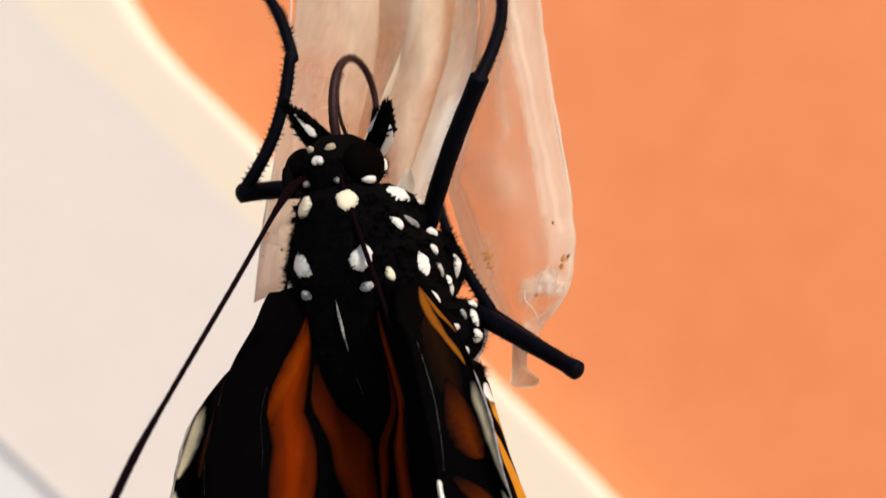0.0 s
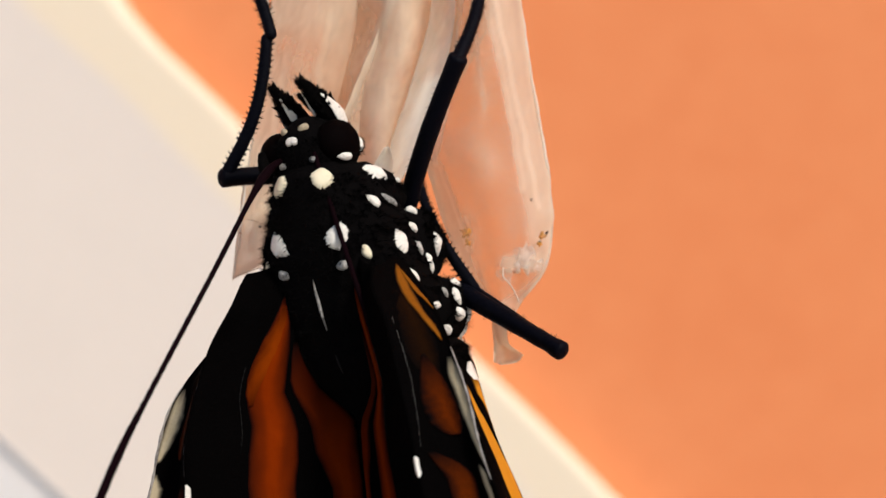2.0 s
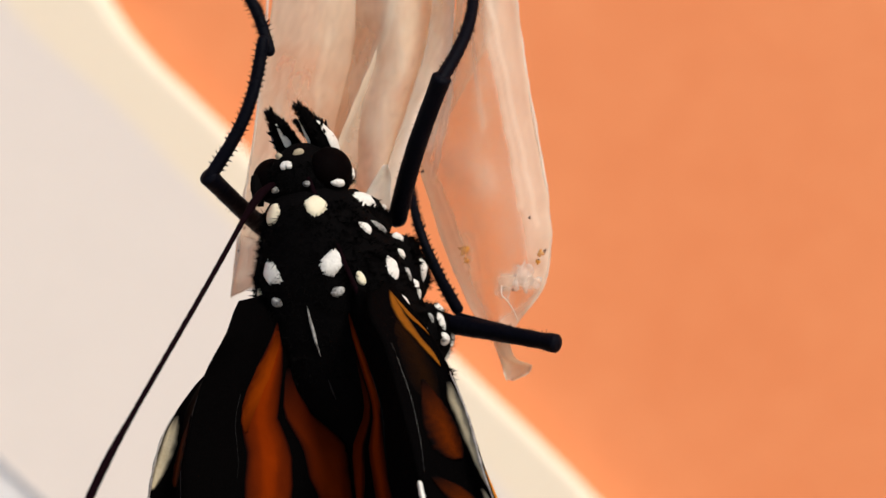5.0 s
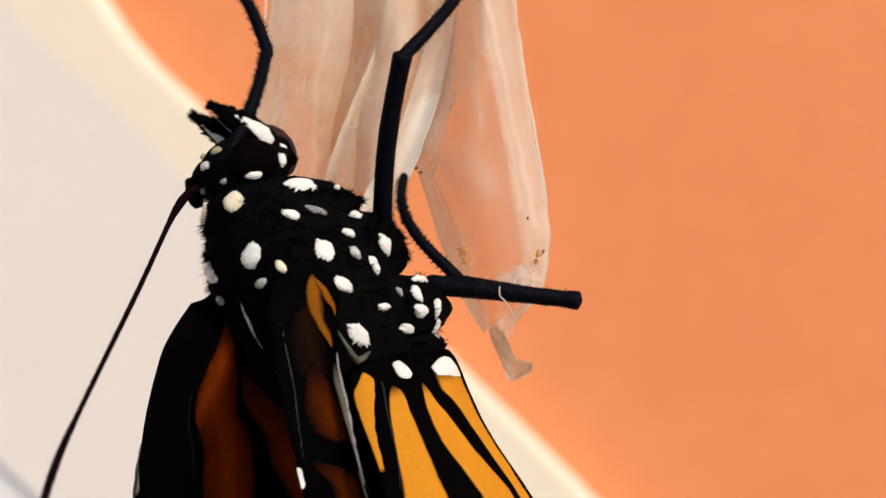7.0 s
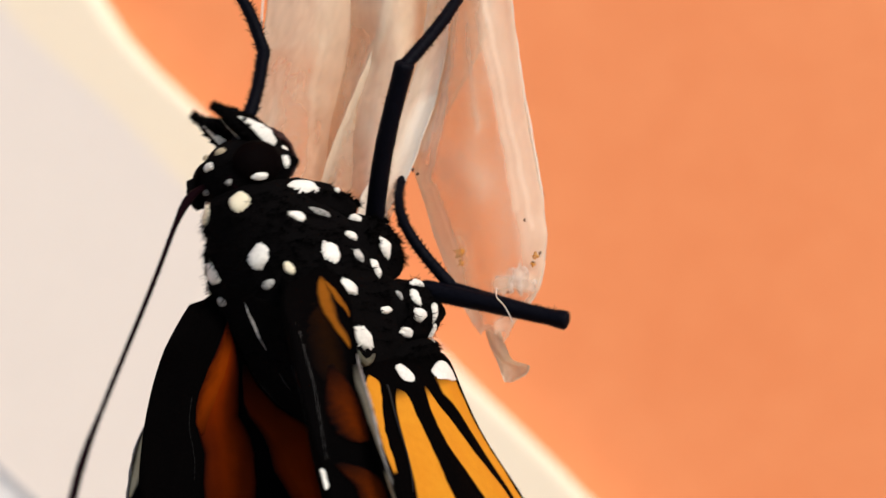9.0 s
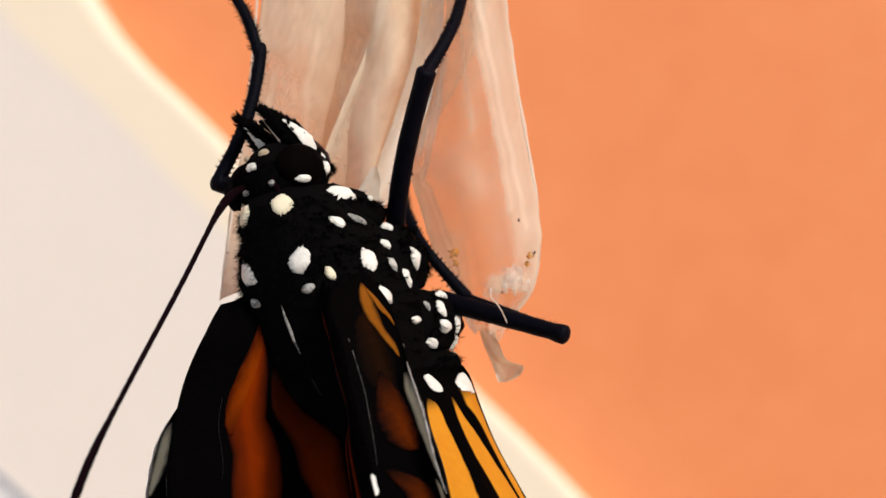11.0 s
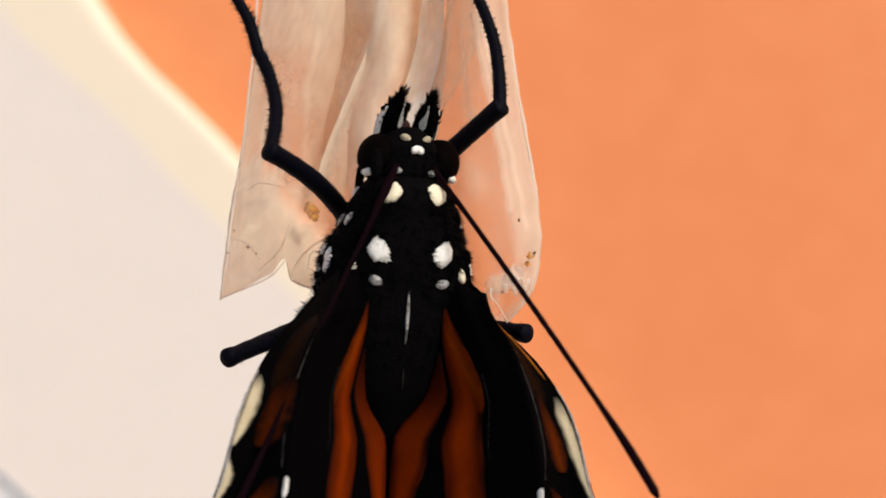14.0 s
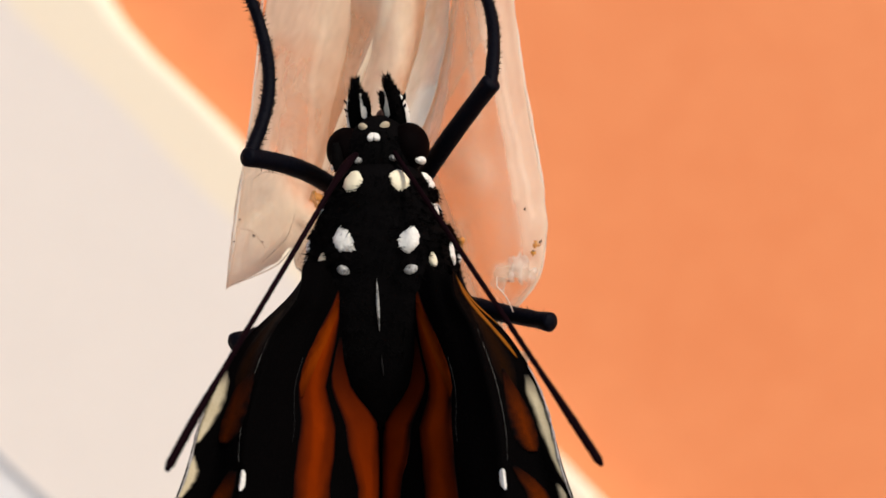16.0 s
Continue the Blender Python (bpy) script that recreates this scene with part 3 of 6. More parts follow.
lumps = []
for sgn in (1, -1):
    lumps.append(lump("fore_coxa", (1.15 if sgn > 0 else 0.95, 0.95 if sgn > 0 else 0.7, 2.47 if sgn > 0 else 2.2), (0.74, 1.85 if sgn > 0 else 1.45, 0.8), sgn, "folded black foreleg base", slope=0.24 if sgn > 0 else 0.0))
    lumps.append(lump("mid_coxa", (1.7 if sgn > 0 else 1.5, 2.2 if sgn > 0 else 1.6, 0.35), (0.9 if sgn > 0 else 0.8, 1.6 if sgn > 0 else 1.2, 1.35), sgn, "black spotted middle leg base"))
    lumps.append(lump("hind_coxa", (1.95, 3.1, -1.95), (0.85, 1.8, 1.15), sgn, "black spotted hind leg base"))
    lumps.append(lump("wing_base", (1.95, 2.7, -3.45), (0.72, 1.45, 0.52), sgn, "black furry hindwing base"))
tv, tp = [], []
for ob in [body] + lumps:
    k = len(tv)
    tv += [v.co / MM for v in ob.data.vertices]
    tp += [[i + k for i in f.vertices] for f in ob.data.polygons]
body_tree = BVHTree.FromPolygons(tv, tp)


SPOTS = []


def patch(tree, parent, at, rx, rz, turn, mat, seed, lift=0.05, name="spot", shift=Vector((0, 0, 0)), rough=1.0):
    """A ragged patch of pale scales lying on a surface."""
    pos, nor, _, _ = tree.find_nearest(Vector(at))
    SPOTS.append((pos.copy(), 0.55 * (rx + rz)))
    if nor.dot(pos - Vector((0, 0.4, pos.z))) < 0:
        nor = -nor
    up = Vector((0, 0, 1))
    side = up.cross(nor).normalized()
    up = nor.cross(side)
    bm = bmesh.new()
    ct, st = math.cos(turn), math.sin(turn)
    rings = []
    n = 88
    for f in (1.0, 0.8, 0.55, 0.28):
        ring = []
        for k in range(n):
            a = 2 * math.pi * k / n
            rag = 1 + rough * (0.16 * noise.noise(Vector((math.cos(a) * 1.3, math.sin(a) * 1.3, seed))) + (0.15 * noise.noise(Vector((k * 0.45, seed, 3))) + (0.2 - 0.1 * math.sin(a)) * noise.noise(Vector((k * 1.3, seed, 8))) if f > 0.9 else 0))
            x, z = rx * f * rag * math.cos(a), rz * f * rag * math.sin(a)
            q = pos + side * (x * ct - z * st) + up * (x * st + z * ct)
            hit = tree.ray_cast(q + nor * 0.9, -nor, 1.8)[0] or q
            ring.append(bm.verts.new(hit + nor * (lift * (1 - f ** 4) + (0.05 if f < 0.9 else -0.01)) - shift))
        rings.append(ring)
    for a, b in zip(rings, rings[1:]):
        for k in range(n):
            bm.faces.new((a[k], a[(k + 1) % n], b[(k + 1) % n], b[k]))
    bm.faces.new(rings[-1])
    return part(name, bm, mat, parent)


# pale spots of the right side and back; the left side mirrors them
BACK_SPOTS = [(1.09, -2.6, 0.92, 0.35, 0.46, -0.6, 0), (0.86, -2.6, 2.95, 0.37, 0.39, 0.2, 1), (1.1, -2.45, -0.04, 0.24, 0.17, 0.3, 2), (1.86, -2.15, 0.27, 0.16, 0.27, 0.4, 1)]
SIDE_SPOTS = [(2.45, -0.56, 0.52, 0.4, 0.4, 0), (1.88, -1.1, 1.98, 0.34, 0.17, -0.5), (1.55, -0.1, 2.96, 0.55, 0.26, -0.35), (2.53, 1.47, -0.31, 0.2, 0.34, 0.1), (2.57, -0.28, -0.8, 0.38, 0.26, -0.6),
              (2.5, -0.07, -2.58, 0.5, 0.34, -0.75), (2.44, 2.2, -2.68, 0.34, 0.18, -0.6), (1.71, 1.5, 2.71, 0.13, 0.1, 0), (1.98, 1.73, 1.61, 0.2, 0.2, 0.4), (2.33, 0.88, 0.96, 0.3, 0.14, -0.5)]
MORE_SPOTS = [(2.64, 2.15, 0.35, 0.27, 0.36, 0.5), (2.58, 1.28, -1.79, 0.32, 0.14, -0.1), (2.7, 2.86, -1.56, 0.19, 0.34, 0.1), (2.78, 2.75, -2.2, 0.3, 0.26, -0.3), (2.7, 3.6, -2.2, 0.16, 0.36, -0.4),
              (2.5, 3.4, -1.1, 0.4, 0.17, -0.3), (2.4, 3.6, -2.8, 0.14, 0.3, 0)]
GREY_SPOTS = [(2.0, 0.0, 1.96, 0.4, 0.13, -0.5), (2.49, 0.72, 0.24, 0.2, 0.26, 0.7), (2.6, 2.2, -1.4, 0.1, 0.2, 0.1)]
for sgn in (1, -1):
    for k, (x, y, z, rx, rz, turn, kind) in enumerate(BACK_SPOTS):
        patch(body_tree, butterfly, (sgn * x, y, z), rx, rz, sgn * turn, (M_WHITE, M_IVORY, M_GREY)[kind], 3.1 * k + sgn)
    for k, (x, y, z, rx, rz, turn) in enumerate(SIDE_SPOTS + MORE_SPOTS):
        if sgn < 0 and k == 2:
            rx, rz = 0.24, 0.16
        patch(body_tree, butterfly, (sgn * x, y, z), rx, rz, sgn * turn, M_WHITE, 1.7 * k + sgn + 20, rough=1.7)
    for k, (x, y, z, rx, rz, turn) in enumerate(GREY_SPOTS):
        patch(body_tree, butterfly, (sgn * x, y, z), rx, rz, sgn * turn, M_GREY, 2.3 * k + sgn + 50, rough=2.0)


def hairs(name, tree, parent, count, low, high, length, seed, width=0.022, lean=0.5, shift=Vector((0, 0, 0)), keep=lambda p: True, mat=None):
    """Short fine hairs standing off a surface."""
    rnd = random.Random(seed)
    verts, faces = [], []
    made = 0
    while made < count:
        a, z = rnd.uniform(0, 2 * math.pi), rnd.uniform(low, high)
        pos, nor, _, _ = tree.find_nearest(Vector((4 * math.cos(a), 0.5 + 4 * math.sin(a), z)))
        made += 1
        if not keep(pos) or any((pos - q).length < r * 0.78 for q, r in SPOTS):
            continue
        if nor.dot(pos - Vector((0, 0.4, pos.z))) < 0:
            nor = -nor
        d = (nor + Vector((rnd.uniform(-lean, lean), rnd.uniform(-lean, lean), rnd.uniform(-lean, lean) - 0.25))).normalized()
        s = d.orthogonal().normalized() * width
        t = d.cross(s)
        ln = length * rnd.uniform(0.4, 1.3)
        b = pos - nor * 0.04 - shift
        i = len(verts)
        verts += [b + s, b - s * 0.5 + t * 0.87, b - s * 0.5 - t * 0.87, b + d * ln + Vector((0, 0, -0.12 * ln))]
        faces += [(i, i + 1, i + 3), (i + 1, i + 2, i + 3), (i + 2, i, i + 3)]
    me = bpy.data.meshes.new(name)
    me.from_pydata([v * MM for v in verts], [], faces)
    me.materials.append(mat or M_FUR)
    ob = new(name, me)
    ob.parent = parent
    return tagged(ob, kind="stuff")


hairs("fur", body_tree, butterfly, 9000, -3.6, 3.7, 0.19, 5, width=0.018)
hairs("long_fur", body_tree, butterfly, 5200, -4.4, 3.4, 0.36, 6, width=0.02, lean=0.8, keep=lambda p: p.y > 0.9)
hairs("side_fur", body_tree, butterfly, 4200, -0.8, 3.2, 0.17, 8, width=0.02, lean=0.6, keep=lambda p: abs(p.x) > 1.0 and p.y < 0.6)
hairs("back_fur", body_tree, butterfly, 4200, -0.6, 3.3, 0.34, 17, width=0.02, lean=0.7, keep=lambda p: p.y < -1.1 and abs(p.x) > 0.5)
hairs("shoulder_fur", body_tree, butterfly, 1500, 0.2, 3.3, 0.24, 7, width=0.018, lean=0.6)

# wings: edges in body space, height against across and depth
INNER = curve([(-20, 0.02, -1.5), (-9, 0.02, -1.3), (-7, 0.03, -1.1), (-5.5, 0.05, -0.85), (-5.05, 0.2, -0.75), (-4.6, 0.56, -0.85), (-3.8, 1.02, -1.4), (-2.5, 1.2, -1.95), (-0.6, 1.25, -2.25), (0.4, 1.5, -2.2)])
RIDGE = curve([(-20, 5.4, -8), (-9, 4.5, -6.35), (-6.6, 4.12, -5.85), (-5.3, 4.0, -5.7), (-4.2, 3.78, -5.4), (-2.5, 3.36, -4.7), (-1.3, 3.05, -3.95), (-0.7, 2.85, -3.45), (0.0, 2.55, -2.85), (0.4, 2.3, -2.5)])
OUTER = curve([(-20, 8, -6.5), (-8.2, 6.55, -5.5), (-6.4, 6.0, -5.0), (-4.8, 5.6, -4.5), (-3.8, 5.25, -4.1), (-2.4, 4.42, -2.9), (-0.8, 2.95, -1.0), (0.0, 2.4, -0.8), (0.4, 2.0, -1.4)])
HIND_IN = curve([(-20, 4.6, -4), (-7.7, 4.0, -2.4), (-3.9, 2.4, -1.0), (-3.4, 2.3, -0.6)])
HIND_OUT = curve([(-20, 4.2, 9), (-9.2, 3.2, 5.0), (-6.4, 2.75, 4.25), (-5.2, 2.6, 4.15), (-4.7, 2.55, 4.13), (-4.1, 2.5, 4.08), (-3.7, 2.42, 3.92), (-3.5, 2.35, 3.6), (-3.4, 2.3, 3.2)])


def fore(u, z):
    """The forewing's sheet: u from 0 at the back's middle, 0.5 on the ridge, to 1 at the outer edge."""
    a, g, o = Vector((*INNER(z), z)), Vector((*RIDGE(z), z)), Vector((*OUTER(z), z))
    if u < 0.5:
        s = u * 2
        p = a.lerp(g, s)
        p.y -= 0.3 * math.sin(math.pi * s) * min(1, max(0, (-z - 0.6) / 1.6))
    else:
        s = u * 2 - 1
        p = g.lerp(o, s)
        p += Vector((0.1, 0.75, 0)) * math.sin(math.pi * s) * min(1, max(0, -z / 4))
    p.y += 0.06 * math.sin(u * 23 + z * 0.5)
    return p


def shoulder(u, z, slope):
    """The forewing's sheet, flattened at the shoulder."""
    w = math.exp(-((z + 0.9) / 0.8) ** 2) * (1 - abs(2 * u - 1))
    return fore(u, z) + slope * w


def fore_right(u, z):
    return shoulder(u, z, Vector((-0.35, -0.1, 0)))


def fore_left(u, z):
    return shoulder(u, z, Vector((-0.5, -0.5, 0)))


def hind(h, z):
    p = Vector((*HIND_IN(z), z)).lerp(Vector((*HIND_OUT(z), z)), h)
    p.x += (0.55 * math.sin(math.pi * h) + 0.06 * math.sin(h * 19)) * min(1, max(0, (-3.4 - z) / 1.2))
    return p


def mirror(p, sgn):
    return Vector((p.x * sgn, p.y, p.z))


def wing_sheet(name, fn, z0, z1, sgn, push, label, thick=0.05, parent=None):
    bm = bmesh.new()
    drop = 0.0 if z0 < 0 else (0.6 if sgn > 0 else 0.15)
    pts = [[mirror(fn(i / 48, z0 - drop * math.sin(math.pi * i / 48) * (1 - j / 60) + (z1 - z0) * j / 60), sgn) for i in range(49)] for j in range(61)]
    slab(bm, pts, thick, push)
    return part(name, bm, M_WING_BLACK, parent or butterfly, label)


def cell(parent, fn, rows, sgn, out, mat, name="wing_cell", lift=0.045, label="", n=40, m=16, ragged=0.006, soft=0.22, top=0.16, bottom=0.05, inner_fade=True):
    """A patch of coloured scales on a wing: rows of height, from, to; out points away from the sheet."""
    t = curve(sorted(rows))
    zs = sorted(r[0] for r in rows)
    bm = bmesh.new()
    pts = []
    for j in range(n + 1):
        z = zs[0] + (zs[-1] - zs[0]) * j / n
        a, b = t(z)
        a += ragged * noise.noise(Vector((z * 3, a * 9, sgn)))
        b += ragged * noise.noise(Vector((z * 3, b * 9, sgn + 4)))
        row = []
        for i in range(m + 1):
            s = i / m
            u = a + (b - a) * s
            p = fn(u, z)
            dome = 1 - (2 * s - 1) ** 4
            row.append(mirror(p + out * (lift * (0.35 + 0.65 * dome)), sgn))
        pts.append(row)
    slab(bm, pts, 0.03, lambda p: Vector((-out.x * sgn, -out.y, 0)))
    ob = part(name, bm, mat, parent, label)
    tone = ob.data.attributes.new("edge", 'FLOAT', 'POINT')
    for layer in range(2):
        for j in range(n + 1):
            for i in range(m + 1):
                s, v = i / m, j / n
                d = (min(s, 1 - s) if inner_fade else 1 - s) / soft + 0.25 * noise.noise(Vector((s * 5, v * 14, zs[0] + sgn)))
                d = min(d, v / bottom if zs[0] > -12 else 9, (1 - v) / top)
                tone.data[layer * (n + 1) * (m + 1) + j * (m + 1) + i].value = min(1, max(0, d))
    return ob


IN_FACE, OUT_FACE, HIND_FACE = Vector((-0.75, -0.66, 0)), Vector((0.6, -0.8, 0)), Vector((0.95, 0.2, 0))
for sgn in (1, -1):
    wing = fore_right if sgn > 0 else fore_left
    fw = wing_sheet("forewing", wing, 0.35, -20, sgn, lambda p, s=sgn: Vector((0.5 * s, 0.85, 0)), "black forewing with orange cells and white spots")
    if sgn > 0:
        flame = [(-0.72, 0.02, 0.035), (-1.5, 0.015, 0.125), (-2.4, 0.045, 0.2), (-3.3, 0.098, 0.258), (-4.3, 0.148, 0.282), (-5.9, 0.172, 0.31), (-7.2, 0.18, 0.315), (-19, 0.18, 0.3)]
        inner = [(-2.3, 0.004, 0.02), (-3.0, 0.004, 0.065), (-3.6, 0.004, 0.098), (-4.5, 0.004, 0.12), (-5.3, 0.003, 0.128), (-5.9, 0.003, 0.124), (-7.3, 0.003, 0.085), (-19, 0.003, 0.03)]
        rust = [(-3.3, 0.655, 0.68), (-4.1, 0.605, 0.75), (-4.7, 0.59, 0.8), (-5.3, 0.6, 0.82), (-5.7, 0.64, 0.82), (-5.95, 0.71, 0.79)]
        pale = [(-3.5, 0.88, 0.94), (-4.1, 0.81, 0.97), (-4.9, 0.825, 0.985), (-5.7, 0.87, 0.985), (-6.4, 0.92, 0.985), (-6.9, 0.955, 0.985)]
        pale_low = [(-6.9, 0.88, 0.91), (-7.3, 0.87, 0.95), (-7.9, 0.88, 0.95), (-8.2, 0.9, 0.93)]
        rust_low = [(-6.3, 0.56, 0.6), (-6.8, 0.6, 0.72), (-7.3, 0.63, 0.8), (-9, 0.64, 0.78), (-13, 0.65, 0.75)]
        cell(fw, wing, [(-0.25, 0.82, 0.84), (-0.5, 0.785, 0.86), (-0.9, 0.745, 0.862), (-1.3, 0.73, 0.852), (-1.55, 0.728, 0.845), (-1.9, 0.755, 0.845), (-2.4, 0.8, 0.885), (-2.75, 0.85, 0.9), (-3.0, 0.88, 0.895)], sgn, OUT_FACE, M_HONEY, soft=0.3, lift=0.1, top=0.08)
        cell(fw, wing, [(-0.42, 0.846, 0.852), (-0.7, 0.85, 0.889), (-1.0, 0.855, 0.908), (-1.32, 0.868, 0.93), (-1.6, 0.905, 0.955), (-1.95, 0.95, 0.965)], sgn, OUT_FACE, M_HONEY, soft=0.14, lift=0.12, top=0.05)
    else:
        flame = [(-0.72, 0.02, 0.035), (-1.5, 0.015, 0.125), (-2.4, 0.045, 0.2), (-3.3, 0.098, 0.258), (-4.3, 0.148, 0.282), (-5.9, 0.172, 0.31), (-7.2, 0.18, 0.315), (-19, 0.18, 0.3)]
        inner = [(-2.3, 0.004, 0.02), (-3.0, 0.004, 0.065), (-3.6, 0.004, 0.098), (-4.5, 0.004, 0.12), (-5.3, 0.003, 0.128), (-5.9, 0.003, 0.124), (-7.3, 0.003, 0.085), (-19, 0.003, 0.03)]
        rust = [(-3.3, 0.57, 0.6), (-3.9, 0.54, 0.73), (-4.6, 0.535, 0.76), (-5.3, 0.58, 0.77), (-5.6, 0.64, 0.74)]
        pale = [(-3.3, 0.92, 0.95), (-3.7, 0.82, 0.975), (-4.3, 0.785, 0.98), (-5.1, 0.85, 0.985), (-5.6, 0.94, 0.985)]
        pale_low = [(-5.95, 0.95, 0.98), (-6.6, 0.865, 0.985), (-7.3, 0.94, 0.985)]
        rust_low = [(-6.4, 0.54, 0.6), (-6.8, 0.54, 0.66), (-7.4, 0.55, 0.72), (-10, 0.56, 0.75), (-13, 0.6, 0.7)]
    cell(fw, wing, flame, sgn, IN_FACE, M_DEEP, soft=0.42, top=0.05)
    # inner cell: the long fade at its top paints shade into the orange
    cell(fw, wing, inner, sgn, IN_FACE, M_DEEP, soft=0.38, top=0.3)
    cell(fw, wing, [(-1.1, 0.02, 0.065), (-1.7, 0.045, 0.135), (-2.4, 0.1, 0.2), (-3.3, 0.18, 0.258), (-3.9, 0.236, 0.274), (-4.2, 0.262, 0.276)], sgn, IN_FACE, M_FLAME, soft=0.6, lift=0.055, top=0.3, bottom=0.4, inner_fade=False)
    cell(fw, wing, [(-1.05, 0.64, 0.72), (-1.6, 0.595, 0.8), (-3.0, 0.57, 0.83), (-3.6, 0.6, 0.78), (-4.2, 0.66, 0.72)], sgn, OUT_FACE, M_BROWN, soft=0.45, lift=0.02)
    cell(fw, wing, rust, sgn, OUT_FACE, M_UMBER, soft=0.5, lift=0.08, top=0.6)
    cell(fw, wing, pale, sgn, OUT_FACE, M_CREAM, soft=0.3, lift=0.06, top=0.22)
    cell(fw, wing, pale_low, sgn, OUT_FACE, M_CREAM, soft=0.3, lift=0.06)
    cell(fw, wing, rust_low, sgn, OUT_FACE, M_UMBER, soft=0.35, lift=0.08)
    cell(fw, wing, [(-6.35, 0.494, 0.506), (-6.5, 0.484, 0.516), (-6.85, 0.484, 0.516), (-7.0, 0.493, 0.507)], sgn, Vector((0, -1, 0)), M_WHITE, name="white_spot", lift=0.06)
    # rolled pale edge along the outer rim
    bm = bmesh.new()
    tube(bm, [mirror(wing(0.985 + 0.008 * math.sin(6 * s), -3.2 - 4.2 * s), sgn) + Vector((0.02 * sgn, -0.03, 0)) for s in (i / 30 for i in range(31))], [0.012 + 0.05 * math.sin(math.pi * i / 30) ** 0.7 * (0.7 + 0.3 * math.sin(i * 1.3)) for i in range(31)], 8)
    part("wing_edge", bm, M_SILVER, fw, "thin silvery rolled edge")
    hw = wing_sheet("hindwing", hind, -3.45, -20, sgn, lambda p, s=sgn: Vector((-1.0 * s, 0, 0)), "black-veined amber hindwing underside")
    for rows in ([(-3.8, 0.1, 0.115), (-4.15, 0.04, 0.173), (-4.5, 0.0, 0.15), (-5.1, 0.0, 0.1), (-6, 0.0, 0.05), (-7.2, 0.0, 0.022)],
                 [(-4.5, 0.275, 0.29), (-4.85, 0.235, 0.336), (-5.9, 0.17, 0.337), (-7, 0.115, 0.338), (-8, 0.097, 0.345), (-8.6, 0.09, 0.355), (-19, 0.06, 0.36)],
                 [(-4.65, 0.5, 0.515), (-5.05, 0.485, 0.563), (-5.3, 0.467, 0.58), (-6.1, 0.455, 0.648), (-6.7, 0.46, 0.68), (-7.4, 0.505, 0.715), (-7.9, 0.542, 0.75), (-9.1, 0.595, 0.835), (-19, 0.6, 0.86)],
                 [(-4.42, 0.66, 0.8), (-4.6, 0.655, 0.965), (-5.0, 0.66, 0.97), (-5.5, 0.728, 0.97), (-6.4, 0.8, 0.972), (-7, 0.842, 0.975), (-7.7, 0.865, 0.978), (-9, 0.895, 0.97), (-19, 0.9, 0.97)]):
        cell(hw, hind, rows, sgn, HIND_FACE, M_AMBER, soft=0.06, top=0.03, n=70)
    cell(hw, hind, [(-3.92, 0.85, 0.9), (-4.02, 0.76, 0.94), (-4.25, 0.68, 0.955), (-4.5, 0.68, 0.965), (-4.72, 0.88, 0.965)], sgn, HIND_FACE, M_WHITE, name="white_spot", lift=0.09)
    cell(hw, hind, [(-3.7, 0.405, 0.44), (-3.8, 0.372, 0.47), (-4.05, 0.36, 0.48), (-4.28, 0.365, 0.465), (-4.4, 0.395, 0.43)], sgn, HIND_FACE, M_WHITE, name="white_spot", lift=0.09, ragged=0.014)
    bm = bmesh.new()
    tube(bm, [mirror(hind(0.215 - 0.14 * s, -4.3 - 3.6 * s), sgn) + Vector((0.06 * sgn, 0, 0)) for s in (i / 24 for i in range(25))], [0.05 - 0.03 * i / 24 for i in range(25)], 6)
    part("vein", bm, M_GLINT, hw, "dull grey vein")
    # hinge of the wings
    bm = bmesh.new()
    tube(bm, [(sgn * 2.8, -1.35, -2.3), (sgn * 2.84, -1.2, -2.8), (sgn * 2.8, -1.0, -3.2), (sgn * 2.72, -0.75, -3.42), (sgn * 2.7, -0.4, -3.36), (sgn * 2.6, 0.0, -3.2)], [0.03, 0.07, 0.11, 0.13, 0.1, 0.05], 10)
    part("wing_hinge", bm, M_HINGE, butterfly, "small grey-green wing hinge")
    # thin veins: one beside the ridge, its highlight painted as pale colour, one broken line inside it
    for line, r, mat in (([(-1.0, 0.545), (-2.5, 0.568), (-3.6, 0.576), (-4.8, 0.566), (-6.1, 0.545)], 0.014, M_VEIN), ([(-2.9, 0.262), (-3.5, 0.288), (-4.3, 0.308), (-5.6, 0.33)], 0.014, M_GLINT)):
        at = curve(sorted(line))
        z0, z1 = line[0][0], line[-1][0]
        bm = bmesh.new()
        path = [mirror(wing(at(z)[0], z), sgn) + Vector((-0.02 * sgn, -0.06, 0)) for z in (z0 + (z1 - z0) * i / 40 for i in range(41))]
        tube(bm, path, [r * (0.3 + 0.7 * abs(math.sin(i * 0.9 + 3 * noise.noise(Vector((i * 0.2, sgn, z0)))))) * (1 - 0.5 * i / 40) for i in range(41)], 6)
        part("vein", bm, mat, fw)
for z0, z1, x0, x1, wid in ((-0.35, -2.1, 0.0, 0.06, 0.045), (-2.9, -3.6, 0.1, 0.15, 0.022)):
    bm = bmesh.new()
    path = []
    for i in range(15):
        x, z = x0 + (x1 - x0) * i / 14, z0 + (z1 - z0) * i / 14
        hit = body_tree.ray_cast(Vector((x, -5, z)), Vector((0, 1, 0)))[0]
        path.append(hit + Vector((0, -0.05, 0)))
    tube(bm, path, [0.012 + wid * math.sin(math.pi * i / 14) for i in range(15)], 6)
    part("pale_line", bm, M_GREY if wid > 0.04 else M_GLINT, butterfly, "thin grey line down the back")

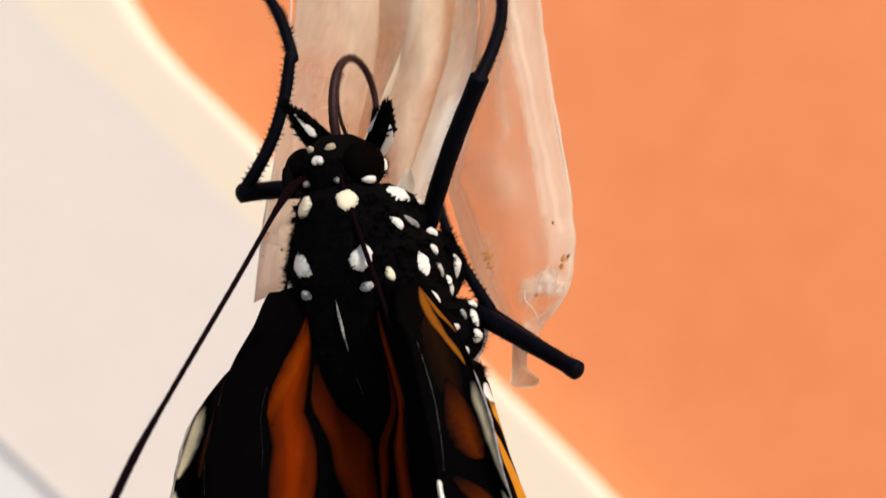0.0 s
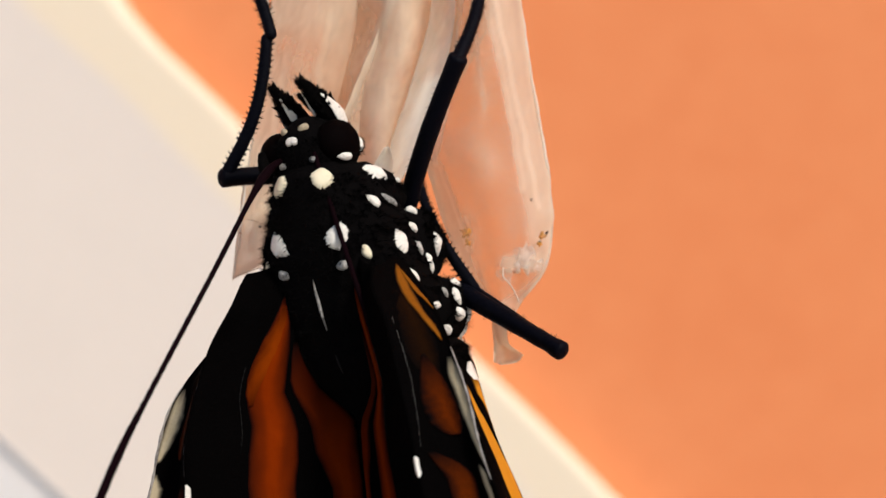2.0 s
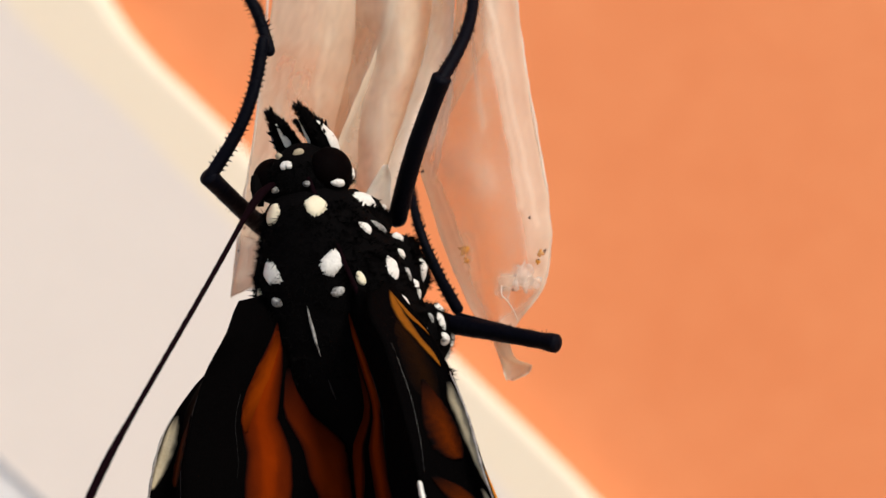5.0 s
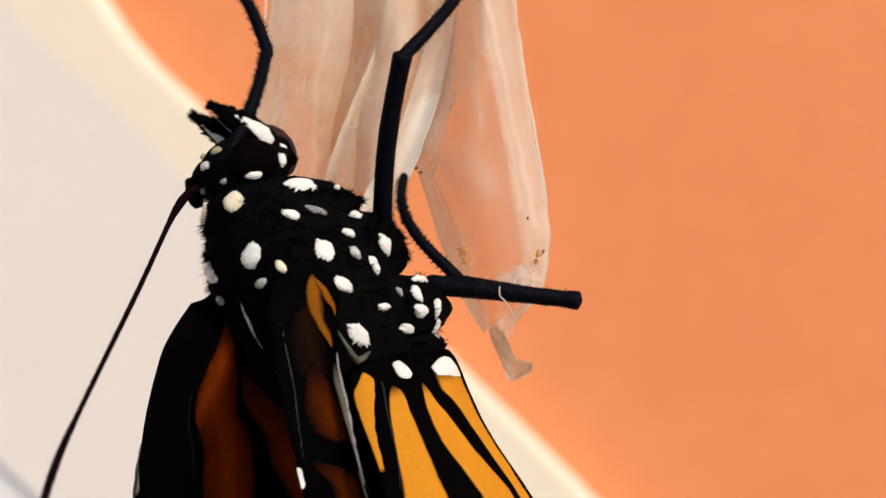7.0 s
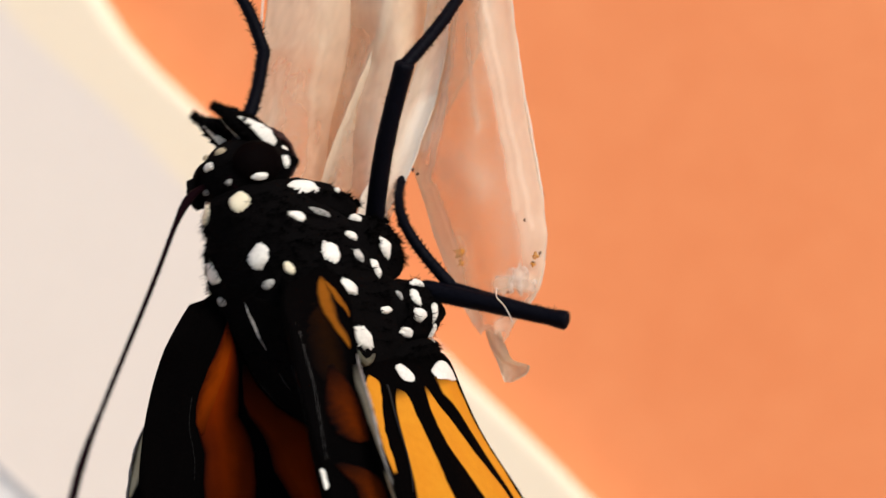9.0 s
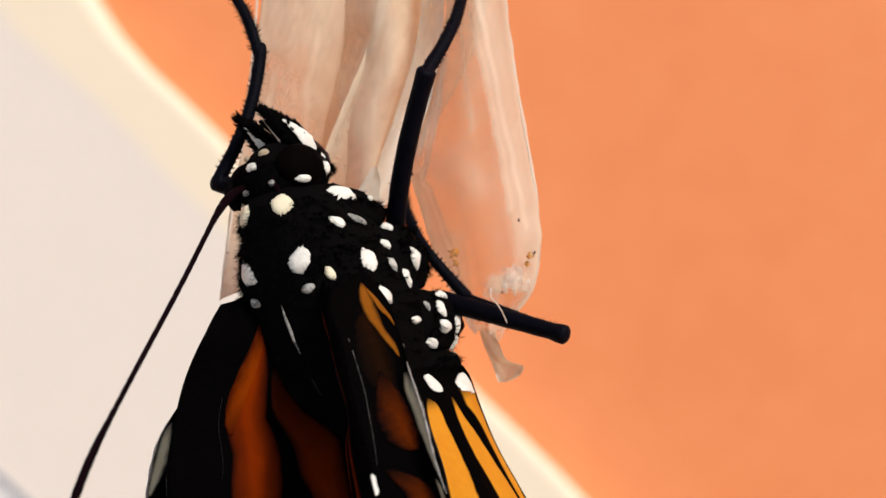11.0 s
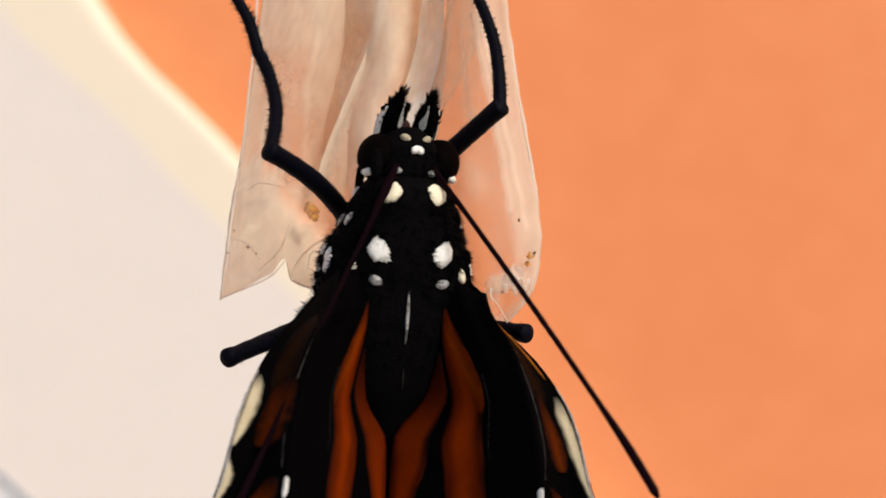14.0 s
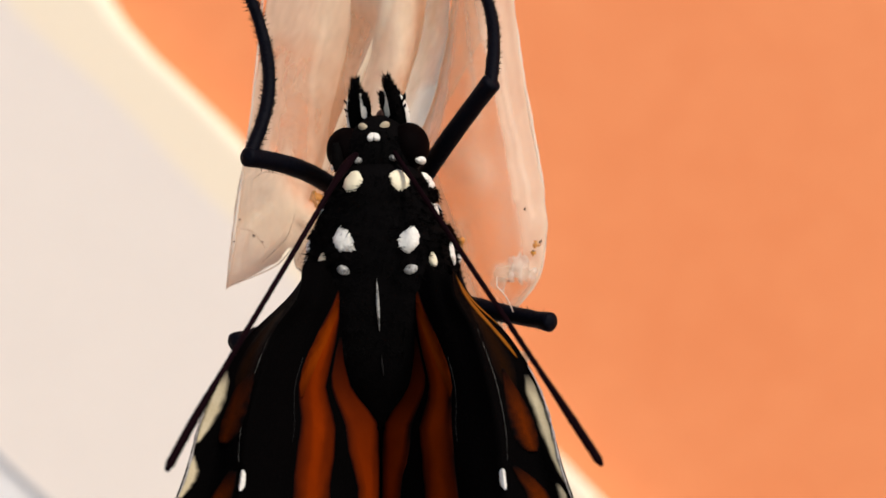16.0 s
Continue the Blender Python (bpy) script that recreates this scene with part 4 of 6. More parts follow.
# head
NECK = Vector((0, -0.7, 3.2))
bm = bmesh.new()
HEAD = curve([(2.9, 0.5, -1.6, 0.0), (3.2, 1.2, -2.05, 0.5), (3.6, 1.5, -2.2, 0.9), (4.1, 1.4, -2.25, 1.35), (4.5, 1.1, -2.15, 1.35), (4.85, 0.75, -1.8, 1.0), (5.1, 0.4, -1.3, 0.3)])
rings = []
for i in range(25):
    z = 2.9 + 2.2 * i / 24
    w, back, belly = HEAD(z)
    rings.append([Vector((w * math.cos(a), (back + belly) / 2 + (belly - back) / 2 * math.sin(a), z)) - NECK for a in (2 * math.pi * k / 32 for k in range(32))])
ring_loft(bm, rings)
head = part("head", bm, M_BLACK, butterfly, "black furry head with white spots")
eyes = []
head_tree = BVHTree.FromPolygons([v.co / MM + NECK for v in head.data.vertices], [list(p.vertices) for p in head.data.polygons])
for sgn in (1, -1):
    bm = bmesh.new()
    bmesh.ops.create_uvsphere(bm, u_segments=28, v_segments=18, radius=1.0)
    for v in bm.verts:
        v.co = Vector((v.co.x * 0.7, v.co.y * 1.0, v.co.z * 0.8)) + Vector((sgn * 1.06, -1.0, 4.0)) - NECK
    eyes.append(part("eye", bm, M_EYE, head, "large dark brown eye"))
hv, hp = [], []
for ob in [head] + eyes:
    k = len(hv)
    hv += [v.co / MM + NECK for v in ob.data.vertices]
    hp += [[i + k for i in f.vertices] for f in ob.data.polygons]
face_tree = BVHTree.FromPolygons(hv, hp)
for sgn in (1, -1):
    for k, (x, y, z, rx, rz, turn, mat) in enumerate(((1.42, -1.4, 3.5, 0.3, 0.14, -0.05, M_WHITE), (1.65, 0.05, 3.95, 0.17, 0.27, -0.4, M_WHITE), (0.6, -2.1, 3.53, 0.13, 0.12, 0.2, M_GREY), (0.42, -1.95, 4.75, 0.2, 0.12, 0.2, M_TAN))):
        patch(face_tree, head, (sgn * x, y, z), rx, rz, sgn * turn, mat, 5.0 * k + sgn, lift=0.08, shift=NECK)
for k, dx in enumerate((-0.09, 0.09)):
    patch(head_tree, head, (dx, -2.3, 4.29), 0.13, 0.16, 0.5 if dx > 0 else -0.5, M_WHITE, 2.0 + k, shift=NECK)
hairs("head_fur", head_tree, head, 1500, 2.9, 5.1, 0.22, 9, shift=NECK)
PALPS = {}
SLIM = 0.8
for sgn in (1, -1):
    root = Vector((sgn * 0.52, 0.75, 4.2))
    bm = bmesh.new()
    path = [Vector((sgn * 0.12 * math.sin(math.pi * s), -2.6 * s, 2.05 * s + 0.16 * math.sin(math.pi * s))) for s in (i / 12 for i in range(13))]
    rad = [0.34, 0.42, 0.47, 0.5, 0.51, 0.5, 0.46, 0.41, 0.35, 0.28, 0.21, 0.14, 0.06]
    tube(bm, path, rad, 16)
    for v in bm.verts:
        v.co.x *= SLIM
    inner_path = [path[k] + Vector((-sgn * 0.27 * min(1, (k - 4) / 3), 0, -0.04 * (k - 4))) for k in range(4, 12)]
    inner_rad = [0.2, 0.22, 0.22, 0.21, 0.19, 0.16, 0.12, 0.05]
    tube(bm, inner_path, inner_rad, 10)
    rnd = random.Random(30 + sgn)
    along = (path[-1] - path[0]).normalized()
    e1 = Vector((1, 0, 0))
    e2 = along.cross(e1).normalized()
    for _ in range(1500):
        k = rnd.randint(0, 11)
        a = rnd.uniform(0, 2 * math.pi)
        out = e1 * math.cos(a) + e2 * math.sin(a)
        nor = (out * rnd.uniform(0.25, 0.7) + along * 1.0 + Vector((rnd.uniform(-0.15, 0.15), rnd.uniform(-0.15, 0.15), 0))).normalized()
        base = path[k].lerp(path[k + 1], rnd.random()) + Vector((out.x * SLIM, out.y, out.z)) * rad[k] * 0.86
        if 4 <= k < 11 and rnd.random() < 0.4:
            base = inner_path[k - 4] + out * inner_rad[k - 4] * 0.86
        sd = nor.orthogonal().normalized() * 0.022
        q = [bm.verts.new(c) for c in (base + sd, base - sd, base + nor.cross(sd), base + nor * rnd.uniform(0.06, 0.2 + 0.06 * (k > 9)))]
        for f in ((0, 1, 3), (1, 2, 3), (2, 0, 3)):
            bm.faces.new([q[i] for i in f])
    for _ in range(26):
        k = rnd.randint(3, 9)
        a = rnd.uniform(0, 2 * math.pi)
        out = e1 * math.cos(a) + e2 * math.sin(a)
        base = path[k] + Vector((out.x * SLIM, out.y, out.z)) * rad[k] * 0.7
        tube(bm, [base + (out * 0.5 + along).normalized() * rnd.uniform(0.3, 0.46) * q for q in (0, 0.35, 0.7, 1.0)], [0.07, 0.075, 0.05, 0.012], 5)
    dark_faces = len(bm.faces)
    for off, w, s0, s1 in ((-0.2, 0.3, 0.22, 0.72), (0.1, 0.22, 0.0, 0.14), (-2.2, 0.14, 0.5, 0.86)):
        pts = []
        for i in range(17):
            k = (s0 + (s1 - s0) * i / 16) * 12
            c = path[int(k)].lerp(path[min(12, int(k) + 1)], k - int(k))
            r = float(np.interp(k, range(13), rad)) + (0.07 if off > -1 else 0.12)
            ww = w * min(1.0, 1.35 * (1.06 - i / 16)) * min(1, 0.35 + i / 5) * (1 + 0.4 * noise.noise(Vector((i * 0.9, sgn, off)))) / max(r, 0.05)
            pts.append([c + (e1 * sgn * SLIM * math.cos(a) + e2 * math.sin(a)) * r for a in (off + ww * (j / 4 - 1) for j in range(9))])
        slab(bm, pts, 0.03, lambda p: Vector((-0.5 * sgn, 0.3, 0)))
    palp = part("palp", bm, M_BLACK, head, "pointed black palp with a white stripe")
    palp.data.materials.append(M_WHITE)
    for f in palp.data.polygons:
        f.material_index = 1 if f.index >= dark_faces else 0
    PALPS[sgn] = (palp, root - NECK)

bm = bmesh.new()
bmesh.ops.create_uvsphere(bm, u_segments=18, v_segments=12, radius=1.0)
for v in bm.verts:
    v.co = Vector((v.co.x * 0.2, v.co.y * 0.34, v.co.z * 0.55)) * (1 + 0.2 * noise.noise(v.co * 3)) + Vector((-1.3, -1.95, 3.66)) - NECK
part("antenna_base", bm, M_BLACK, head, "dark swollen base of the antenna")

# antennae: base at the origin, along +z, bowed, with a club
ANTENNA = {}
for sgn in (1, -1):
    bm = bmesh.new()
    n = 60
    path = [Vector((0.2 * math.sin(math.pi * i / n) + (0 if sgn > 0 else 0.38 * (9 * i / n) * math.exp(1 - 9 * i / n)) - 0.25 * max(0, i / n - 0.8) * 5 * (i / n - 0.8) * 5, 0.0, 14.3 * i / n)) for i in range(n + 1)]
    rad = [0.084 + 0.008 * (i % 2) + 0.07 * math.exp(-((i / n - 0.08) / 0.06) ** 2) * (sgn < 0) + (0.05 * min(1, max(0, (i / n - 0.74) / 0.14)) if i < n - 2 else (0.05 if i < n else -0.02)) for i in range(n + 1)]
    tube(bm, path, rad, 10)
    ANTENNA[sgn] = part("antenna", bm, M_ANTENNA, head, "long dark antenna with a clubbed tip")

# proboscis: short rigid links
LINKS = []
for i in range(34):
    bm = bmesh.new()
    r = 0.19 - 0.0042 * i
    tube(bm, [(0, 0, -0.07), (0, 0, -0.03), (0, 0, 0.14), (0, 0, 0.28), (0, 0, 0.43), (0, 0, 0.47)], [r * 0.8, r, r * 0.97, r, r * 0.98, r * 0.8], 10)
    LINKS.append(part("proboscis_link", bm, M_TONGUE, head))


# legs
def leg_piece(name, length, r0, r1, bow=0.0, knob=0.0, bristles=0, seed=0, label="", bend=None, blunt=0.0, sag=0.0, hair=0.22):
    bm = bmesh.new()
    n = 26
    path, rad = [], []
    for i in range(n + 1):
        s = i / n
        if bend:
            x, z = bend(s)
            path.append(Vector((x, 0, z)))
        else:
            path.append(Vector((bow * math.sin(math.pi * s), sag * math.sin(math.pi * s), length * s)))
        rr = r0 + (r1 - r0) * s
        rr *= 1 + knob * math.exp(-((s - 0.98) / 0.07) ** 2) + blunt * math.exp(-((s - 0.015) / 0.045) ** 2) + 0.04 * noise.noise(Vector((s * 8, seed, 0)))
        rad.append(rr)
    d0, d1 = (path[0] - path[1]).normalized(), (path[-1] - path[-2]).normalized()
    full = [path[0] + d0 * rad[0] * k for k in ((0.55, 0.42, 0.2) if blunt else (0.95, 0.75, 0.4))] + path + [path[-1] + d1 * rad[-1] * k for k in (0.4, 0.75, 0.95)]
    tube(bm, full, [rad[0] * k for k in ((0.35, 0.78, 1.0) if blunt else (0.3, 0.65, 0.92))] + rad + [rad[-1] * k for k in (0.92, 0.65, 0.3)], 14)
    rnd = random.Random(seed)
    for _ in range(bristles * 2):
        i = rnd.randint(2, n - 1)
        d = (path[i] - path[i - 1]).normalized()
        a = rnd.uniform(0, 2 * math.pi)
        side = d.orthogonal().normalized()
        out = side * math.cos(a) + d.cross(side) * math.sin(a)
        b = path[i] + out * rad[i] * 0.8
        tip = b + (out + d * rnd.uniform(0.2, 0.9)).normalized() * rnd.uniform(0.08, hair)
        w = d.cross(out) * 0.013
        v = [bm.verts.new(q) for q in (b + w, b - w, b + d * 0.04, tip)]
        for f in ((0, 1, 3), (1, 2, 3), (2, 0, 3)):
            bm.faces.new([v[k] for k in f])
    return part(name, bm, M_LEG, butterfly, label)


LEG = {}
for key, fl, tl in (("RM", 6.2, 5.6), ("LM", 5.2, 5.15)):
    LEG[key + "_femur"] = leg_piece("femur", fl, 0.325, 0.35, 0.2, 0.0, 70, 11, "stout blue-black upper leg", sag=-0.2 if key == "LM" else 0.0, blunt=0.08)
    LEG[key + "_tibia"] = leg_piece("tibia", tl, 0.235, 0.18 if key == "RM" else 0.21, 0.42, 0.0, 420, 12, "thin bristly lower leg", hair=0.18 if key == "RM" else 0.24)
    LEG[key + "_tarsus"] = leg_piece("tarsus", 3.4, 0.21, 0.17, 0.3, 0.0, 260, 13, "thin jointed foot", hair=0.3, bend=(lambda s: ((0.3 if key == "LM" else 0.2) * math.sin(2.9 * s), -0.15 + 3.6 * s)))
for key, fl in (("RH", 5.1), ("LH", 4.9)):
    LEG[key + "_femur"] = leg_piece("femur", fl, 0.285, 0.37, 0.05, 0.0, 90, 14, "stout blue-black upper leg", blunt=0.22)
    LEG[key + "_tibia"] = leg_piece("tibia", 4.55, 0.22, 0.23, 0.0, 0.0, 50, 15, "thin bristly lower leg")
    LEG[key + "_tarsus"] = leg_piece("tarsus", 4.9, 0.22, 0.13, 1.1 if key == "RH" else -0.9, 0.0, 420, 16, "thin curved foot", hair=0.22)


# small forelegs, held upright beside the neck
for sgn in (1, -1):
    bm = bmesh.new()
    tip = Vector((sgn * 1.22, 1.0, 4.0)) if sgn < 0 else Vector((sgn * 1.2, 1.9, 2.9))
    root = Vector((sgn * 1.28, 0.7, 1.9)) if sgn < 0 else Vector((sgn * 1.45, 0.2, 2.9))
    path = [root.lerp(tip, i / 12) + Vector((0.06 * sgn * math.sin(math.pi * i / 12), 0, 0)) for i in range(13)]
    tube(bm, path, [0.2, 0.19, 0.17, 0.155, 0.145, 0.14, 0.14, 0.14, 0.145, 0.15, 0.15, 0.13, 0.06], 12)
    part("foreleg", bm, M_BLACK, butterfly, "small black foreleg folded by the neck")


def motions():
    """All that moves: the butterfly, its head, antennae, tongue and legs."""
    walk(butterfly, [
        (0, pose(-0.003497, 0.000199, -0.001235, 1.32, -7.58, -20.91)),
        (0.5, pose(-0.003456, 0.000253, -0.001264, 1.79, -7.71, -21.51)),
        (1, pose(-0.003369, 0.000009, -0.001202, 0.77, -7.67, -19.54)),
        (1.5, pose(-0.003406, -0.000066, -0.001157, 1.06, -7.83, -20.10)),
        (2, pose(-0.003442, -0.000162, -0.001320, 0.96, -9.13, -22.77)),
        (2.5, pose(-0.004584, -0.000344, -0.001641, 5.26, -12.82, -37.01)),
        (3, pose(-0.005171, -0.000034, -0.001881, 9.83, -14.80, -46.26)),
        (3.5, pose(-0.005005, -0.000085, -0.001769, 7.83, -13.47, -42.79)),
        (3.7, pose(-0.004757, -0.000070, -0.001825, 3.71, -12.73, -35.65)),
        (5.8, pose(-0.003713, 0.000689, -0.001333, 0.75, -9.03, -17.57)),
        (6, pose(-0.004871, 0.000078, -0.001274, 3.18, -14.45, -35.40)),
        (6.5, pose(-0.005320, 0.000284, -0.001611, 9.27, -17.11, -47.14)),
        (7, pose(-0.005120, 0.000434, -0.001194, 7.06, -15.65, -44.85)),
        (7.5, pose(-0.002690, 0.000070, -0.000701, -4.87, -1.6, -3.5)),
        (8, pose(-0.000177, -0.000691, -0.001015, -0.88, 9.02, 24.64)),
        (8.2, pose(0.000151, -0.000609, -0.001043, 0.49, 9.54, 30.19)),
        (8.5, pose(-0.000903, -0.000515, -0.000940, -1.22, 3.43, 18.70)),
        (9, pose(-0.005022, 0.000145, -0.001209, 5.98, -15.47, -38.45)),
        (9.5, pose(-0.005318, 0.000095, -0.001665, 12.83, -19.47, -49.28)),
        (10, pose(-0.004550, 0.000158, -0.001643, 9.45, -15.68, -42.20)),
        (10.2, pose(-0.003395, 0.000177, -0.001353, 2.26, -11.57, -28.08)),
        (12.5, pose(-0.004875, 0.000435, -0.001501, 8.07, -17.00, -41.39)),
        (13, pose(-0.004487, 0.000248, -0.001398, 6.04, -14.59, -37.58)),
        (13.5, pose(-0.003500, -0.000172, -0.001048, -0.19, -6.0, -11.4)),
        (14, pose(-0.001357, -0.000272, -0.001140, -1.24, 4.08, 12.10)),
        (14.5, pose(-0.000930, -0.000060, -0.001058, 0.52, 2.86, 16.56)),
        (15, pose(-0.002490, 0.000116, -0.001108, 1.76, -3.3, -3.4)),
        (15.5, pose(-0.002530, -0.000361, -0.000843, 1.82, -2.2, -3.3)),
        (16, pose(-0.002019, -0.000076, -0.001088, -1.25, -0.54, -1.56)),
    ])
    walk(head, [
        (0, pose(-0.000124, -0.000799, 0.003358, 2.11, 1.78, -1.84)),
        (0.5, pose(-0.000088, -0.000755, 0.003308, 1.45, -0.57, -3.51)),
        (1, pose(-0.000112, -0.000750, 0.003268, 0.44, -2.10, -2.33)),
        (1.5, pose(-0.000130, -0.000762, 0.003345, 2.96, 0.50, -1.90)),
        (2, pose(-0.000115, -0.000770, 0.003268, 0.65, -2.78, -1.03)),
        (2.5, pose(-0.000113, -0.000827, 0.003316, 0.17, -0.69, -3.12)),
        (3, pose(-0.000113, -0.000877, 0.003335, -1.32, 0.58, -2.97)),
        (3.5, pose(-0.000109, -0.000837, 0.003320, -2.89, 1.12, -3.80)),
        (3.7, pose(-0.000088, -0.000783, 0.003305, -4.27, -1.32, -3.87)),
        (5.8, pose(-0.000096, -0.000737, 0.003282, -3.48, 0.01, -0.50)),
        (6, pose(-0.000092, -0.000798, 0.003302, -4.37, 0.30, -5.08)),
        (6.5, pose(-0.000121, -0.000905, 0.003369, -3.29, 1.77, -3.12)),
        (7, pose(-0.000128, -0.000895, 0.003343, -1.69, 0.66, -2.83)),
        (7.5, pose(0.000045, -0.000708, 0.003293, -3.00, -2.33, 1.07)),
        (8, pose(0.000040, -0.000733, 0.003397, 3.60, -1.72, 6.17)),
        (8.2, pose(0.000080, -0.000738, 0.003265, -2.17, 2.69, 3.40)),
        (8.5, pose(-0.000008, -0.000717, 0.003340, 1.47, -0.31, 4.70)),
        (9, pose(-0.000120, -0.000839, 0.003306, -2.04, -0.54, -4.61)),
        (9.5, pose(-0.000137, -0.000936, 0.003363, -1.11, 1.02, -2.14)),
        (10, pose(-0.000108, -0.000829, 0.003302, -3.01, -0.55, -6.35)),
        (10.2, pose(-0.000077, -0.000758, 0.003279, -3.56, -1.16, -4.24)),
        (12.5, pose(-0.000125, -0.000842, 0.003245, -6.09, -4.44, -5.08)),
        (13, pose(-0.000108, -0.000815, 0.003293, -2.71, -1.87, -4.53)),
        (13.5, pose(0.000035, -0.000735, 0.003309, 1.13, -1.6, -6.2)),
        (14, pose(-0.000007, -0.000695, 0.003307, 0.43, 0.79, 2.18)),
        (14.5, pose(0.000012, -0.000693, 0.003329, 1.82, -0.70, 3.07)),
        (15, pose(0.000070, -0.000700, 0.003230, -0.74, -3.0, -4.4)),
        (15.5, pose(0.000075, -0.000700, 0.003213, -0.62, -2.4, -5.0)),
        (16, pose(0.000050, -0.000704, 0.003253, -1.99, -3.67, -2.78)),
    ])
    walk(ANTENNA[1], [
        (0, pose(0.000620, -0.001300, 0.000550, -159.82, -13.14, -90.95)),
        (0.5, pose(0.000620, -0.001300, 0.000550, -162.91, -12.64, -90.10)),
        (1, pose(0.000620, -0.001300, 0.000550, -165.59, -12.09, -89.38)),
        (1.5, pose(0.000620, -0.001300, 0.000550, -162.66, -14.32, -91.54)),
        (2, pose(0.000620, -0.001300, 0.000550, -166.93, -11.25, -89.37)),
        (2.5, pose(0.000620, -0.001300, 0.000550, -166.46, 3.30, -92.04)),
        (3, pose(0.000620, -0.001300, 0.000550, 4.22, 162.70, 88.42)),
        (3.5, pose(0.000620, -0.001300, 0.000550, 7.81, 160.23, 90.82)),
        (3.7, pose(0.000620, -0.001300, 0.000550, 12.15, 161.84, 95.49)),
        (5.8, pose(0.000620, -0.001300, 0.000550, -165.23, -8.15, -85.34)),
        (6, pose(0.000620, -0.001300, 0.000550, 9.23, 162.00, 92.65)),
        (6.5, pose(0.000620, -0.001300, 0.000550, 8.47, 155.20, 91.60)),
        (7, pose(0.000620, -0.001300, 0.000550, 4.26, 160.16, 89.32)),
        (7.5, pose(0.000620, -0.001300, 0.000550, -146.66, -26.82, -100.07)),
        (8, pose(0.000620, -0.001300, 0.000550, -160.85, -44.39, -100.89)),
        (8.2, pose(0.000620, -0.001300, 0.000550, -159.57, -41.16, -100.65)),
        (8.5, pose(0.000620, -0.001300, 0.000550, -149.06, -44.27, -108.16)),
        (9, pose(0.000620, -0.001300, 0.000550, 3.99, 161.15, 87.10)),
        (9.5, pose(0.000620, -0.001300, 0.000550, -1.04, 165.43, 86.04)),
        (10, pose(0.000620, -0.001300, 0.000550, -167.3, -14.5, -90.2)),
        (10.2, pose(0.000620, -0.001300, 0.000550, -162.52, -1.23, -87.22)),
        (12.5, pose(0.000620, -0.001300, 0.000550, 5.17, 168.70, 89.03)),
        (13, pose(0.000620, -0.001300, 0.000550, -167.5, -12, -89.8)),
        (13.5, pose(0.000620, -0.001300, 0.000550, -138.02, -28.69, -105.03)),
        (14, pose(0.000620, -0.001300, 0.000550, -147.62, -37.22, -105.57)),
        (14.5, pose(0.000620, -0.001300, 0.000550, -152.17, -43.34, -105.78)),
        (15, pose(0.000620, -0.001300, 0.000550, -139.98, -32.32, -106.74)),
        (15.5, pose(0.000620, -0.001300, 0.000550, -140.35, -32.97, -106.99)),
        (16, pose(0.000620, -0.001300, 0.000550, -147.67, -31.48, -102.40)),
    ])
    walk(ANTENNA[-1], [
        (0, pose(-0.000620, -0.001300, 0.000550, 163.05, -48.92, -79.30)),
        (0.5, pose(-0.000620, -0.001300, 0.000550, 171.81, -53.50, -84.37)),
        (1, pose(-0.000620, -0.001300, 0.000550, 157.32, -42.03, -77.80)),
        (1.5, pose(-0.000620, -0.001300, 0.000550, 161.06, -46.52, -78.64)),
        (2, pose(-0.000620, -0.001300, 0.000550, 159.38, -44.19, -78.30)),
        (2.5, pose(-0.000620, -0.001300, 0.000550, -167.08, -48.92, -98.11)),
        (3, pose(-0.000620, -0.001300, 0.000550, -153.50, -46.14, -106.04)),
        (3.5, pose(-0.000620, -0.001300, 0.000550, -161.41, -48.25, -101.60)),
        (3.7, pose(-0.000620, -0.001300, 0.000550, -176.02, -47.83, -92.42)),
        (5.8, pose(-0.000620, -0.001300, 0.000550, 158.13, -42.58, -78.08)),
        (6, pose(-0.000620, -0.001300, 0.000550, -175.09, -42.99, -92.63)),
        (6.5, pose(-0.000620, -0.001300, 0.000550, -156.34, -42.98, -103.11)),
        (7, pose(-0.000620, -0.001300, 0.000550, -166.60, -46.36, -97.92)),
        (7.5, pose(-0.000620, -0.001300, 0.000550, 138.00, -37.31, -68.60)),
        (8, pose(-0.000620, -0.001300, 0.000550, -16.24, -167.60, 84.49)),
        (8.2, pose(-0.000620, -0.001300, 0.000550, -11.97, -173.43, 81.02)),
        (8.5, pose(-0.000620, -0.001300, 0.000550, 159.23, -11.56, -92.33)),
        (9, pose(-0.000620, -0.001300, 0.000550, -166.83, -45.60, -97.64)),
        (9.5, pose(-0.000620, -0.001300, 0.000550, -150.54, -43.11, -106.70)),
        (10, pose(-0.000620, -0.001300, 0.000550, -157.18, -47.59, -104.16)),
        (10.2, pose(-0.000620, -0.001300, 0.000550, 168.61, -47.08, -83.16)),
        (12.5, pose(-0.000620, -0.001300, 0.000550, -164.85, -42.73, -98.17)),
        (13, pose(-0.000620, -0.001300, 0.000550, -170.09, -47.87, -96.05)),
        (13.5, pose(-0.000620, -0.001300, 0.000550, 154.07, -44.00, -75.14)),
        (14, pose(-0.000620, -0.001300, 0.000550, 157.38, -17.28, -90.73)),
        (14.5, pose(-0.000620, -0.001300, 0.000550, 152.47, -16.95, -88.30)),
        (15, pose(-0.000620, -0.001300, 0.000550, 150.11, -42.29, -73.41)),
        (15.5, pose(-0.000620, -0.001300, 0.000550, 150.93, -43.53, -73.37)),
        (16, pose(-0.000620, -0.001300, 0.000550, 148.88, -39.03, -74.22)),
    ])
